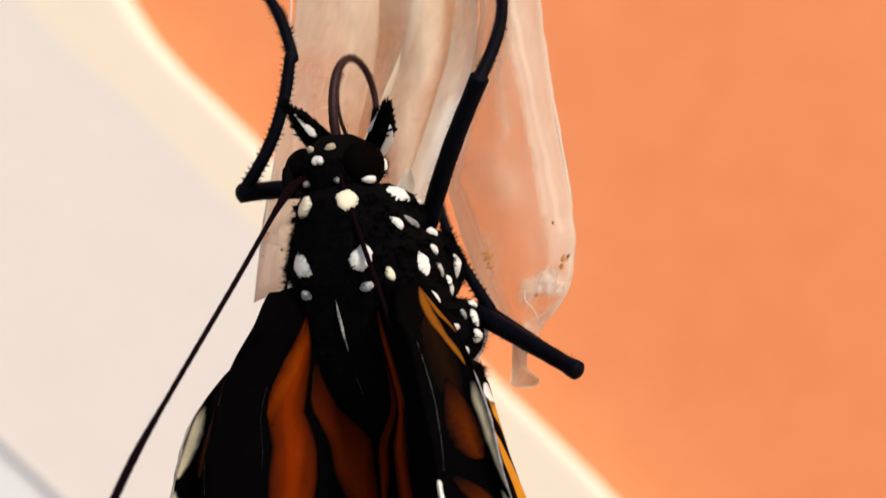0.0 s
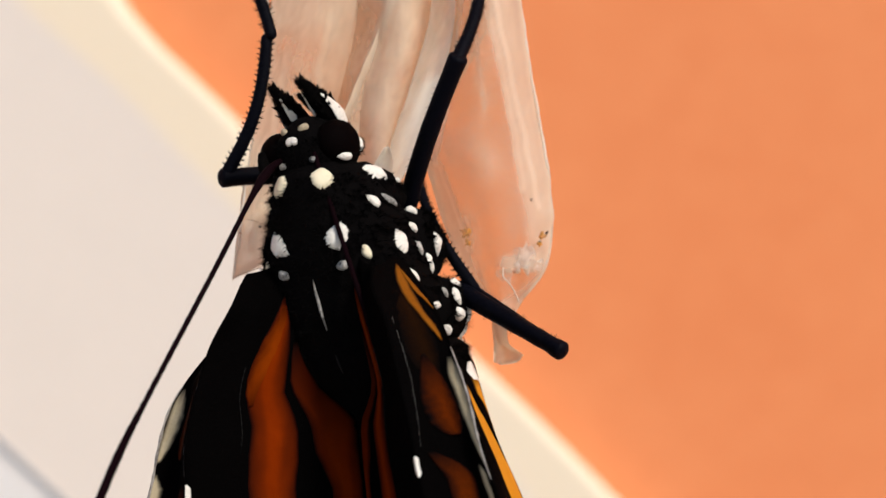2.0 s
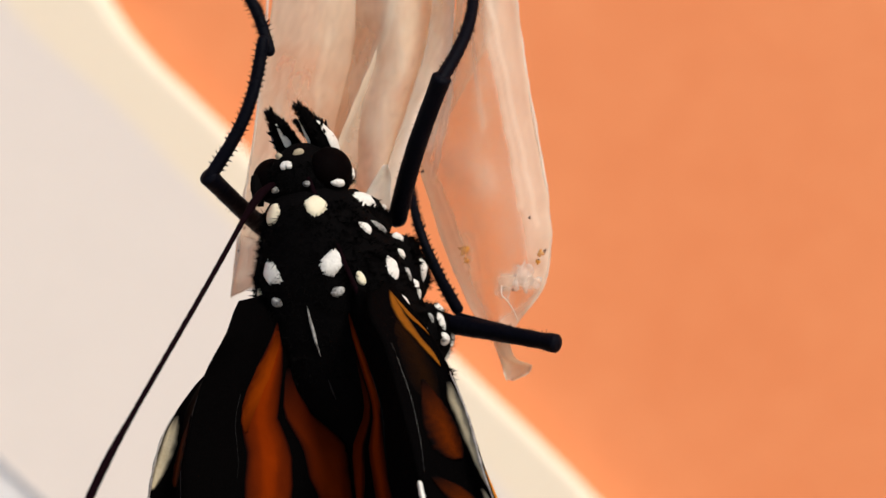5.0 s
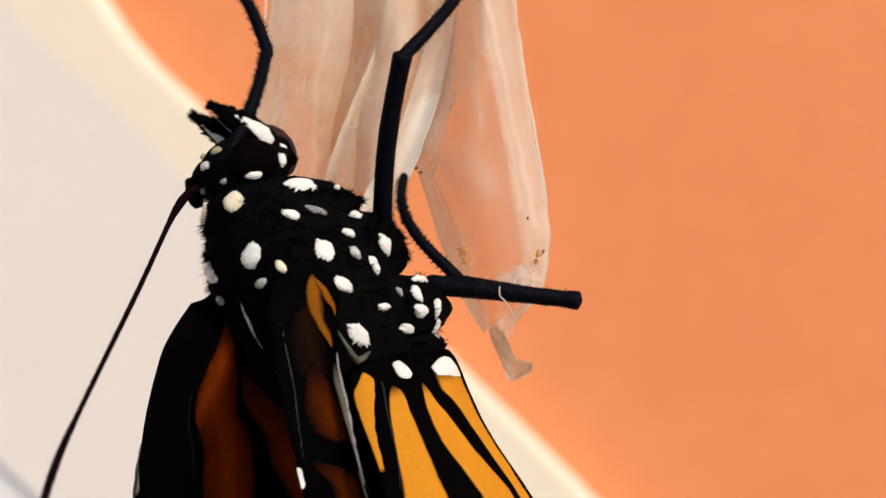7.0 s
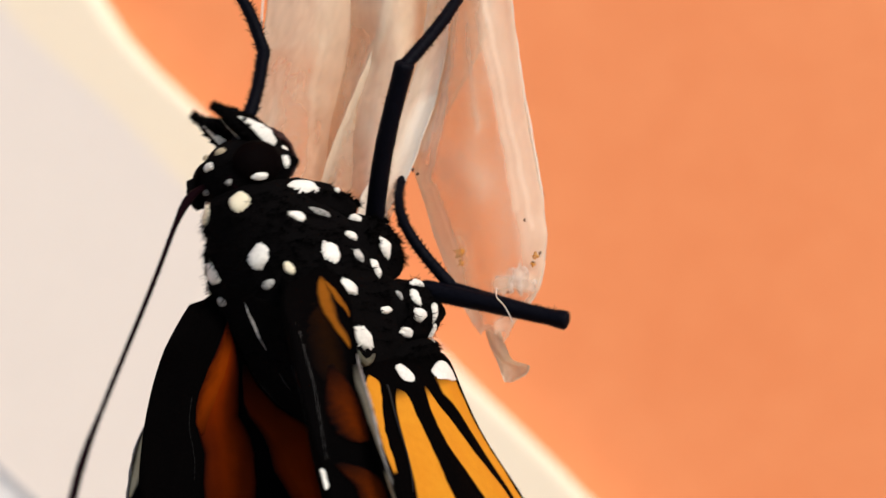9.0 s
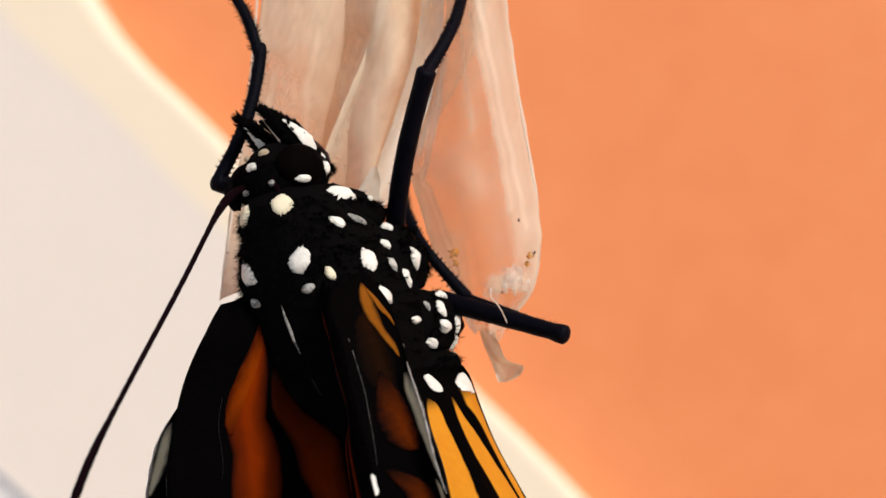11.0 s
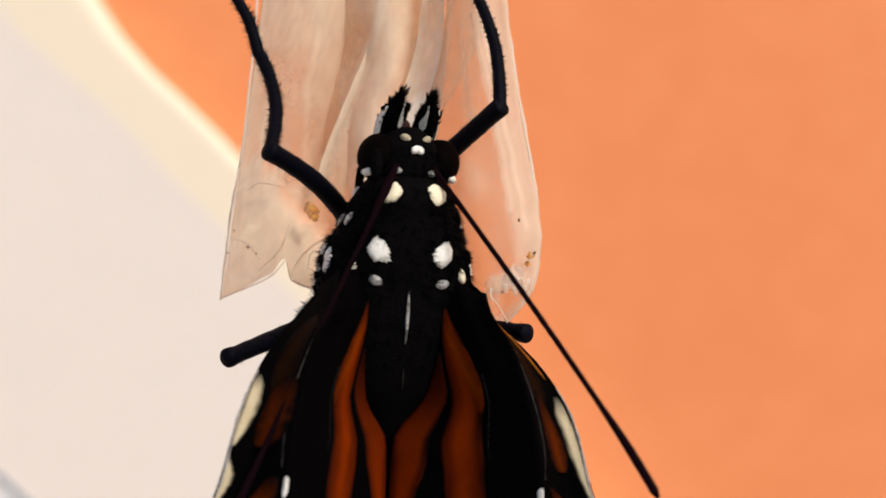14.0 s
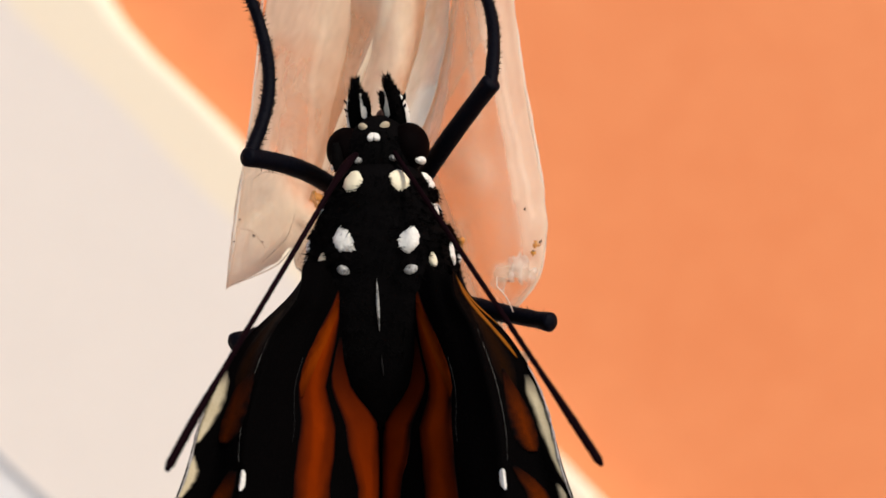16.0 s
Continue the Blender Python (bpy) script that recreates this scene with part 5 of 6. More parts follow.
    walk(LEG["RM_femur"], [
        (0, pose(0.005017, 0.000219, 0.006434, 138.09, 9.44, -113.62)),
        (0.5, pose(0.005093, 0.000229, 0.006349, 137.02, 8.73, -113.94)),
        (1, pose(0.004878, 0.000360, 0.006337, 138.32, 9.27, -113.28)),
        (1.5, pose(0.004810, 0.000557, 0.006266, 139.01, 8.48, -112.12)),
        (2, pose(0.004923, 0.000814, 0.006316, 139.06, 6.79, -110.75)),
        (2.5, pose(0.004885, 0.002567, 0.006340, 146.77, -2.06, -99.98)),
        (3, pose(0.005107, 0.003501, 0.006331, 147.39, -8.31, -95.62)),
        (3.5, pose(0.005019, 0.003065, 0.006392, 147.49, -4.98, -97.79)),
        (3.7, pose(0.005110, 0.002285, 0.006427, 146.04, 1.33, -102.55)),
        (5.8, pose(0.005266, -0.000605, 0.006492, 132.47, 13.12, -121.98)),
        (6, pose(0.005455, 0.001770, 0.006053, 139.42, 1.71, -106.34)),
        (6.5, pose(0.005598, 0.003085, 0.006100, 142.96, -5.65, -98.73)),
        (7, pose(0.005615, 0.002359, 0.006072, 140.85, -1.29, -103.08)),
        (7.5, pose(0.004079, -0.001166, 0.005999, 120.71, 13.11, -138.26)),
        (8, pose(0.003122, 0.000990, 0.006290, 142.84, 24.28, -118.72)),
        (8.2, pose(0.003498, 0.001314, 0.006158, 146.60, 16.54, -111.37)),
        (8.5, pose(0.003279, -0.000104, 0.005965, 122.22, 21.27, -142.54)),
        (9, pose(0.005494, 0.002160, 0.005941, 139.62, -0.79, -104.11)),
        (9.5, pose(0.005747, 0.003620, 0.005806, 141.38, -9.64, -95.92)),
        (10, pose(0.005262, 0.002617, 0.006170, 144.07, -2.28, -100.89)),
        (10.2, pose(0.005143, 0.000613, 0.006366, 138.39, 8.11, -112.32)),
        (12.5, pose(0.005736, 0.002377, 0.005834, 137.92, -2.85, -103.11)),
        (13, pose(0.005341, 0.001888, 0.006102, 140.92, 1.53, -105.34)),
        (13.5, pose(0.004641, 0.000233, 0.006231, 136.03, 10.47, -116.22)),
        (14, pose(0.003263, -0.000263, 0.006252, 123.70, 20.25, -139.43)),
        (14.5, pose(0.003375, 0.000004, 0.005984, 125.60, 22.94, -138.38)),
        (15, pose(0.004165, -0.000067, 0.006130, 128.22, 11.61, -125.53)),
        (15.5, pose(0.004104, 0.000090, 0.006183, 130.81, 12.56, -123.33)),
        (16, pose(0.003818, -0.000405, 0.006283, 130.09, 17.12, -128.03)),
    ])
    walk(LEG["RM_tibia"], [
        (0, pose(0.005017, 0.000219, 0.006434, -43.98, -1.00, 0.97)),
        (0.5, pose(0.005093, 0.000229, 0.006349, -42.85, -1.44, 1.34)),
        (1, pose(0.004878, 0.000360, 0.006337, -42.32, -0.80, 0.72)),
        (1.5, pose(0.004810, 0.000557, 0.006266, -42.42, -0.41, 0.38)),
        (2, pose(0.004923, 0.000814, 0.006316, -41.88, -0.73, 0.65)),
        (2.5, pose(0.004885, 0.002567, 0.006340, -48.68, 2.47, -2.81)),
        (3, pose(0.005107, 0.003501, 0.006331, -55.69, 1.49, -2.19)),
        (3.5, pose(0.005019, 0.003065, 0.006392, -53.04, 1.85, -2.46)),
        (3.7, pose(0.005110, 0.002285, 0.006427, -45.85, 4.41, -4.53)),
        (5.8, pose(0.005266, -0.000605, 0.006492, -45.83, 3.35, -3.44)),
        (6, pose(0.005455, 0.001770, 0.006053, -50.46, 4.33, -5.23)),
        (6.5, pose(0.005598, 0.003085, 0.006100, -58.53, 1.97, -3.21)),
        (7, pose(0.005615, 0.002359, 0.006072, -57.84, 0.98, -1.56)),
        (7.5, pose(0.004079, -0.001166, 0.005999, -33.38, -2.62, 1.72)),
        (8, pose(0.003122, 0.000990, 0.006290, -15.62, -24.65, 6.65)),
        (8.2, pose(0.003498, 0.001314, 0.006158, -13.32, -29.82, 6.72)),
        (8.5, pose(0.003279, -0.000104, 0.005965, -23.31, -10.32, 4.41)),
        (9, pose(0.005494, 0.002160, 0.005941, -55.08, 3.85, -5.49)),
        (9.5, pose(0.005747, 0.003620, 0.005806, -62.50, 1.44, -2.76)),
        (10, pose(0.005262, 0.002617, 0.006170, -55.73, 1.93, -2.83)),
        (10.2, pose(0.005143, 0.000613, 0.006366, -46.10, -0.78, 0.81)),
        (12.5, pose(0.005736, 0.002377, 0.005834, -54.43, 3.31, -4.62)),
        (13, pose(0.005341, 0.001888, 0.006102, -52.22, 2.71, -3.49)),
        (13.5, pose(0.004641, 0.000233, 0.006231, -40.66, -0.18, 0.15)),
        (14, pose(0.003263, -0.000263, 0.006252, -24.74, -10.27, 4.70)),
        (14.5, pose(0.003375, 0.000004, 0.005984, -22.28, -12.21, 4.95)),
        (15, pose(0.004165, -0.000067, 0.006130, -35.52, -3.12, 2.22)),
        (15.5, pose(0.004104, 0.000090, 0.006183, -39.79, -4.35, 3.62)),
        (16, pose(0.003818, -0.000405, 0.006283, -32.14, -6.02, 3.77)),
    ])
    walk(LEG["RM_tarsus"], [
        (0, pose(0.004887, 0.004026, 0.010391, -14.11, 0.87, -0.22)),
        (0.5, pose(0.004857, 0.004083, 0.010384, -14.51, 0.86, -0.22)),
        (1, pose(0.004804, 0.003979, 0.010401, -13.72, 1.25, -0.31)),
        (1.5, pose(0.004801, 0.004147, 0.010323, -13.95, 1.29, -0.32)),
        (2, pose(0.004872, 0.004383, 0.010407, -13.54, 1.96, -0.47)),
        (2.5, pose(0.005287, 0.006626, 0.009964, -15.74, 2.72, -0.77)),
        (3, pose(0.005397, 0.008001, 0.009428, -18.60, 3.10, -1.04)),
        (3.5, pose(0.005337, 0.007427, 0.009695, -17.26, 2.38, -0.74)),
        (3.7, pose(0.005733, 0.006171, 0.010244, -14.42, 2.88, -0.74)),
        (5.8, pose(0.005728, 0.003312, 0.010318, -13.94, 2.97, -0.74)),
        (6, pose(0.006108, 0.005965, 0.009544, -13.99, 4.57, -1.14)),
        (6.5, pose(0.005970, 0.007752, 0.008969, -17.93, 5.16, -1.67)),
        (7, pose(0.005801, 0.007003, 0.008998, -16.13, 4.15, -1.20)),
        (7.5, pose(0.003778, 0.001866, 0.010588, -9.23, -1.13, 0.18)),
        (8, pose(0.000755, 0.002203, 0.011104, -12.82, -4.13, 0.94)),
        (8.2, pose(0.000544, 0.002310, 0.011066, -13.66, -3.38, 0.82)),
        (8.5, pose(0.002206, 0.001986, 0.010934, -12.82, -0.22, 0.05)),
        (9, pose(0.006137, 0.006627, 0.009082, -16.28, 4.97, -1.45)),
        (9.5, pose(0.006044, 0.008491, 0.008345, -21.18, 6.97, -2.69)),
        (10, pose(0.005600, 0.007141, 0.009265, -19.06, 4.50, -1.55)),
        (10.2, pose(0.005041, 0.004565, 0.010179, -14.17, 3.19, -0.80)),
        (12.5, pose(0.006276, 0.006827, 0.009028, -17.88, 5.90, -1.90)),
        (13, pose(0.005767, 0.006215, 0.009467, -16.46, 4.28, -1.26)),
        (13.5, pose(0.004618, 0.003816, 0.010403, -13.00, 0.67, -0.15)),
        (14, pose(0.002187, 0.001957, 0.011168, -13.10, -2.41, 0.56)),
        (14.5, pose(0.002120, 0.001977, 0.010958, -14.66, -0.18, 0.05)),
        (15, pose(0.003800, 0.003098, 0.010600, -15.78, 0.28, -0.08)),
        (15.5, pose(0.003563, 0.003568, 0.010397, -15.86, -0.82, 0.23)),
        (16, pose(0.003139, 0.002422, 0.010913, -13.02, -1.35, 0.31)),
    ])
    walk(LEG["LM_femur"], [
        (0, pose(-0.004298, 0.000057, 0.003873, -97.67, -21.74, -25.01)),
        (0.5, pose(-0.004241, -0.000069, 0.003869, -97.91, -22.33, -23.22)),
        (1, pose(-0.004442, 0.000419, 0.003898, -100.68, -14.03, -33.45)),
        (1.5, pose(-0.004433, 0.000502, 0.003841, -100.42, -14.27, -34.28)),
        (2, pose(-0.004370, 0.000366, 0.003821, -100.19, -15.36, -30.47)),
        (2.5, pose(-0.002075, -0.000367, 0.004532, -122.48, 38.39, -30.38)),
        (3, pose(-0.001058, -0.000947, 0.005161, 117.18, 31.10, -155.82)),
        (3.5, pose(-0.000712, -0.001358, 0.005109, 108.85, 8.32, -166.16)),
        (3.7, pose(-0.001065, -0.001495, 0.005014, 106.36, -7.94, -178.44)),
        (5.8, pose(-0.004270, -0.000240, 0.004434, -113.53, 6.39, -34.11)),
        (6, pose(-0.000644, -0.001543, 0.004359, 105.71, -21.49, 179.67)),
        (6.5, pose(-0.000121, -0.001153, 0.004699, 108.26, 3.21, -163.15)),
        (7, pose(0.000327, -0.001866, 0.004436, 103.47, -13.28, -164.62)),
        (7.5, pose(-0.003899, -0.001826, 0.003711, -96.54, -33.41, -14.68)),
        (8, pose(-0.004890, 0.001000, 0.004207, -123.10, 0.62, -61.65)),
        (8.2, pose(-0.004679, 0.001641, 0.004145, -125.69, -2.91, -69.45)),
        (8.5, pose(-0.004599, 0.000260, 0.004336, -120.17, 2.32, -55.07)),
        (9, pose(-0.000243, -0.001491, 0.004393, 105.77, -7.50, -172.19)),
        (9.5, pose(-0.000314, -0.000730, 0.004867, 114.45, 19.41, -156.33)),
        (10, pose(-0.000561, -0.001349, 0.004876, 109.98, 11.81, -164.12)),
        (10.2, pose(-0.003224, -0.001173, 0.004420, -112.00, 16.54, -19.25)),
        (12.5, pose(-0.000538, -0.001409, 0.004650, 108.41, 6.54, -166.82)),
        (13, pose(-0.000489, -0.001748, 0.004641, 105.80, -7.55, -172.65)),
        (13.5, pose(-0.004060, -0.000078, 0.003765, -100.38, -18.38, -21.15)),
        (14, pose(-0.004595, -0.000163, 0.004083, -114.32, 0.29, -47.78)),
        (14.5, pose(-0.004564, 0.000185, 0.004120, -117.35, 0.39, -53.80)),
        (15, pose(-0.004396, -0.000761, 0.003992, -105.48, -6.47, -26.82)),
        (15.5, pose(-0.004347, -0.000550, 0.003738, -105.35, -6.74, -26.89)),
        (16, pose(-0.004456, -0.000704, 0.003837, -103.00, -10.72, -32.74)),
    ])
    walk(LEG["LM_tibia"], [
        (0, pose(-0.004298, 0.000057, 0.003873, -10.20, 24.68, -4.30)),
        (0.5, pose(-0.004241, -0.000069, 0.003869, -10.53, 24.16, -4.35)),
        (1, pose(-0.004442, 0.000419, 0.003898, -8.61, 24.43, -3.58)),
        (1.5, pose(-0.004433, 0.000502, 0.003841, -9.04, 24.34, -3.75)),
        (2, pose(-0.004370, 0.000366, 0.003821, -9.49, 24.25, -3.93)),
        (2.5, pose(-0.002075, -0.000367, 0.004532, -26.44, 13.16, -6.46)),
        (3, pose(-0.001058, -0.000947, 0.005161, -40.81, 10.08, -8.59)),
        (3.5, pose(-0.000712, -0.001358, 0.005109, -41.12, 3.99, -3.48)),
        (3.7, pose(-0.001065, -0.001495, 0.005014, -35.92, 5.80, -4.18)),
        (5.8, pose(-0.004270, -0.000240, 0.004434, -13.29, 32.27, -7.19)),
        (6, pose(-0.000644, -0.001543, 0.004359, -34.04, 4.96, -3.34)),
        (6.5, pose(-0.000121, -0.001153, 0.004699, -38.68, 7.21, -5.74)),
        (7, pose(0.000327, -0.001866, 0.004436, -39.83, 0.19, -0.16)),
        (7.5, pose(-0.003899, -0.001826, 0.003711, -33.28, 3.04, -1.99)),
        (8, pose(-0.004890, 0.001000, 0.004207, -52.07, -5.06, 6.46)),
        (8.2, pose(-0.004679, 0.001641, 0.004145, -52.83, -5.74, 7.51)),
        (8.5, pose(-0.004599, 0.000260, 0.004336, -47.37, -1.09, 1.18)),
        (9, pose(-0.000243, -0.001491, 0.004393, -37.90, 3.30, -2.57)),
        (9.5, pose(-0.000314, -0.000730, 0.004867, -42.49, 10.62, -9.58)),
        (10, pose(-0.000561, -0.001349, 0.004876, -37.88, 4.14, -3.22)),
        (10.2, pose(-0.003224, -0.001173, 0.004420, -23.33, 16.76, -7.09)),
        (12.5, pose(-0.000538, -0.001409, 0.004650, -37.09, 9.22, -6.91)),
        (13, pose(-0.000489, -0.001748, 0.004641, -36.83, 1.62, -1.22)),
        (13.5, pose(-0.004060, -0.000078, 0.003765, -15.95, 17.08, -4.80)),
        (14, pose(-0.004595, -0.000163, 0.004083, -41.08, -2.48, 2.16)),
        (14.5, pose(-0.004564, 0.000185, 0.004120, -43.25, -2.91, 2.74)),
        (15, pose(-0.004396, -0.000761, 0.003992, -30.33, 7.79, -4.53)),
        (15.5, pose(-0.004347, -0.000550, 0.003738, -33.14, 5.30, -3.45)),
        (16, pose(-0.004456, -0.000704, 0.003837, -30.60, 2.26, -1.33)),
    ])
    walk(LEG["LM_tarsus"], [
        (0, pose(-0.002120, 0.000890, 0.008538, -10.12, -24.95, 4.31)),
        (0.5, pose(-0.002122, 0.000863, 0.008571, -10.23, -24.90, 4.34)),
        (1, pose(-0.002277, 0.001022, 0.008536, -10.37, -24.65, 4.37)),
        (1.5, pose(-0.002258, 0.001115, 0.008492, -10.32, -24.57, 4.33)),
        (2, pose(-0.002083, 0.001046, 0.008712, -8.32, -23.76, 3.37)),
        (2.5, pose(-0.000775, 0.001680, 0.008888, -3.55, -20.83, 1.26)),
        (3, pose(0.000106, 0.002163, 0.008885, -2.69, -18.16, 0.84)),
        (3.5, pose(-0.000242, 0.001899, 0.008866, -2.67, -19.84, 0.91)),
        (3.7, pose(-0.000436, 0.001391, 0.009041, -2.76, -20.98, 0.99)),
        (5.8, pose(-0.001492, 0.000592, 0.008634, -11.36, -22.94, 4.48)),
        (6, pose(-0.000124, 0.001231, 0.008487, -2.34, -19.27, 0.77)),
        (6.5, pose(0.000706, 0.001878, 0.008568, -1.65, -15.77, 0.45)),
        (7, pose(0.000355, 0.001329, 0.008275, -0.65, -17.49, 0.20)),
        (7.5, pose(-0.003583, 0.000920, 0.007886, -14.07, -26.87, 6.46)),
        (8, pose(-0.005610, 0.004874, 0.007268, -32.96, -21.11, 13.14)),
        (8.2, pose(-0.005504, 0.005544, 0.007150, -35.18, -18.48, 12.59)),
        (8.5, pose(-0.004739, 0.003939, 0.007722, -29.27, -20.15, 10.93)),
        (9, pose(0.000130, 0.001556, 0.008331, -3.40, -18.14, 1.06)),
        (9.5, pose(0.000933, 0.002472, 0.008489, -4.16, -13.11, 0.94)),
        (10, pose(-0.000089, 0.001682, 0.008811, -4.76, -17.66, 1.45)),
        (10.2, pose(-0.001654, 0.000605, 0.008814, -6.10, -21.90, 2.28)),
        (12.5, pose(0.000488, 0.001474, 0.008584, -3.80, -16.43, 1.08)),
        (13, pose(-0.000292, 0.001219, 0.008639, -4.00, -19.04, 1.31)),
        (13.5, pose(-0.002538, 0.001173, 0.008360, -11.01, -25.36, 4.76)),
        (14, pose(-0.004890, 0.003082, 0.007848, -27.71, -23.75, 11.95)),
        (14.5, pose(-0.004922, 0.003566, 0.007757, -30.34, -20.40, 11.53)),
        (15, pose(-0.003608, 0.001662, 0.008269, -19.99, -24.86, 8.70)),
        (15.5, pose(-0.003798, 0.002159, 0.007907, -20.60, -25.85, 9.31)),
        (16, pose(-0.004226, 0.001783, 0.008136, -20.40, -26.04, 9.27)),
    ])
    walk(LEG["RH_femur"], [
        (0, pose(0.006450, 0.002108, -0.003790, 59.09, -22.46, -101.11)),
        (0.5, pose(0.006445, 0.002169, -0.003853, 58.33, -22.15, -100.24)),
        (1, pose(0.006368, 0.001987, -0.003841, 58.21, -23.23, -102.04)),
        (1.5, pose(0.006401, 0.002059, -0.003843, 58.30, -22.80, -101.34)),
        (2, pose(0.006433, 0.002281, -0.003967, 56.98, -21.53, -98.69)),
        (2.5, pose(0.006897, 0.004280, -0.003667, 62.36, -12.69, -80.03)),
        (3, pose(0.006425, 0.006260, -0.003448, 65.46, -7.07, -58.64)),
        (3.5, pose(0.006746, 0.005504, -0.003454, 65.22, -9.43, -67.37)),
        (3.7, pose(0.006896, 0.004123, -0.003686, 62.07, -13.24, -81.58)),
        (5.8, pose(0.006871, 0.002150, -0.002579, 74.51, -20.41, -106.09)),
        (6, pose(0.006908, 0.005108, -0.003318, 66.67, -11.30, -71.92)),
        (6.5, pose(0.005829, 0.007357, -0.003342, 67.18, -5.07, -45.10)),
        (7, pose(0.005900, 0.007201, -0.003295, 67.45, -5.75, -46.75)),
        (7.5, pose(0.006214, 0.000888, -0.002164, 79.21, -23.78, -123.39)),
        (8, pose(0.003631, -0.000884, -0.001372, 88.64, -40.20, -162.78)),
        (8.2, pose(0.003206, -0.000990, -0.001383, 88.18, -50.35, -167.20)),
        (8.5, pose(0.004095, -0.000731, -0.001513, 86.78, -35.51, -156.30)),
        (9, pose(0.006593, 0.005572, -0.003759, 61.77, -7.38, -66.37)),
        (9.5, pose(0.005493, 0.007237, -0.004128, 58.16, 4.13, -48.06)),
        (10, pose(0.006619, 0.005426, -0.003808, 61.15, -7.67, -67.91)),
        (10.2, pose(0.006932, 0.002808, -0.003182, 67.44, -18.82, -96.50)),
        (12.5, pose(0.006359, 0.005695, -0.004116, 57.62, -4.45, -65.01)),
        (13, pose(0.006755, 0.004996, -0.003767, 61.49, -9.58, -72.51)),
        (13.5, pose(0.006802, 0.002241, -0.003016, 69.17, -20.92, -103.19)),
        (14, pose(0.004626, -0.000482, -0.001494, 87.25, -29.01, -150.24)),
        (14.5, pose(0.004376, -0.000610, -0.001549, 86.41, -32.57, -152.80)),
        (15, pose(0.006122, 0.000802, -0.002332, 76.98, -25.30, -123.55)),
        (15.5, pose(0.006189, 0.000914, -0.002461, 75.38, -25.39, -121.34)),
        (16, pose(0.005767, 0.000360, -0.001899, 82.36, -24.89, -132.36)),
    ])
    walk(LEG["RH_tibia"], [
        (0, pose(0.006450, 0.002108, -0.003790, 57.22, -25.05, -104.48)),
        (0.5, pose(0.006445, 0.002169, -0.003853, 56.47, -24.75, -103.64)),
        (1, pose(0.006368, 0.001987, -0.003841, 56.38, -25.86, -105.27)),
        (1.5, pose(0.006401, 0.002059, -0.003843, 56.45, -25.41, -104.64)),
        (2, pose(0.006433, 0.002281, -0.003967, 55.13, -24.16, -102.12)),
        (2.5, pose(0.006897, 0.004280, -0.003667, 59.90, -14.34, -84.95)),
        (3, pose(0.006425, 0.006260, -0.003448, 62.27, -6.89, -64.19)),
        (3.5, pose(0.006746, 0.005504, -0.003454, 62.33, -10.01, -72.77)),
        (3.7, pose(0.006896, 0.004123, -0.003686, 59.66, -14.98, -86.43)),
        (5.8, pose(0.006871, 0.002150, -0.002579, 72.25, -22.46, -110.09)),
        (6, pose(0.006908, 0.005108, -0.003318, 63.93, -12.07, -77.22)),
        (6.5, pose(0.005829, 0.007357, -0.003342, 63.68, -3.14, -50.59)),
        (7, pose(0.005900, 0.007201, -0.003295, 63.97, -4.00, -52.27)),
        (7.5, pose(0.006214, 0.000888, -0.002164, 76.76, -26.62, -126.25)),
        (8, pose(0.003631, -0.000884, -0.001372, 84.63, -47.55, -161.24)),
        (8.2, pose(0.003206, -0.000990, -0.001383, 83.06, -57.39, -163.82)),
        (8.5, pose(0.004095, -0.000731, -0.001513, 83.23, -41.77, -155.68)),
        (9, pose(0.006593, 0.005572, -0.003759, 58.81, -8.24, -71.77)),
        (9.5, pose(0.005493, 0.007237, -0.004128, 54.15, 4.76, -54.07)),
        (10, pose(0.006619, 0.005426, -0.003808, 58.25, -8.69, -73.26)),
        (10.2, pose(0.006932, 0.002808, -0.003182, 65.26, -20.84, -100.74)),
        (12.5, pose(0.006359, 0.005695, -0.004116, 54.54, -5.63, -70.44)),
        (13, pose(0.006755, 0.004996, -0.003767, 58.77, -10.88, -77.71)),
        (13.5, pose(0.006802, 0.002241, -0.003016, 67.02, -23.11, -107.05)),
        (14, pose(0.004626, -0.000482, -0.001494, 84.10, -34.55, -150.84)),
        (14.5, pose(0.004376, -0.000610, -0.001549, 83.07, -38.37, -152.77)),
        (15, pose(0.006122, 0.000802, -0.002332, 74.59, -28.20, -126.16)),
        (15.5, pose(0.006189, 0.000914, -0.002461, 73.05, -28.19, -124.04)),
        (16, pose(0.005767, 0.000360, -0.001899, 79.72, -28.36, -134.57)),
    ])
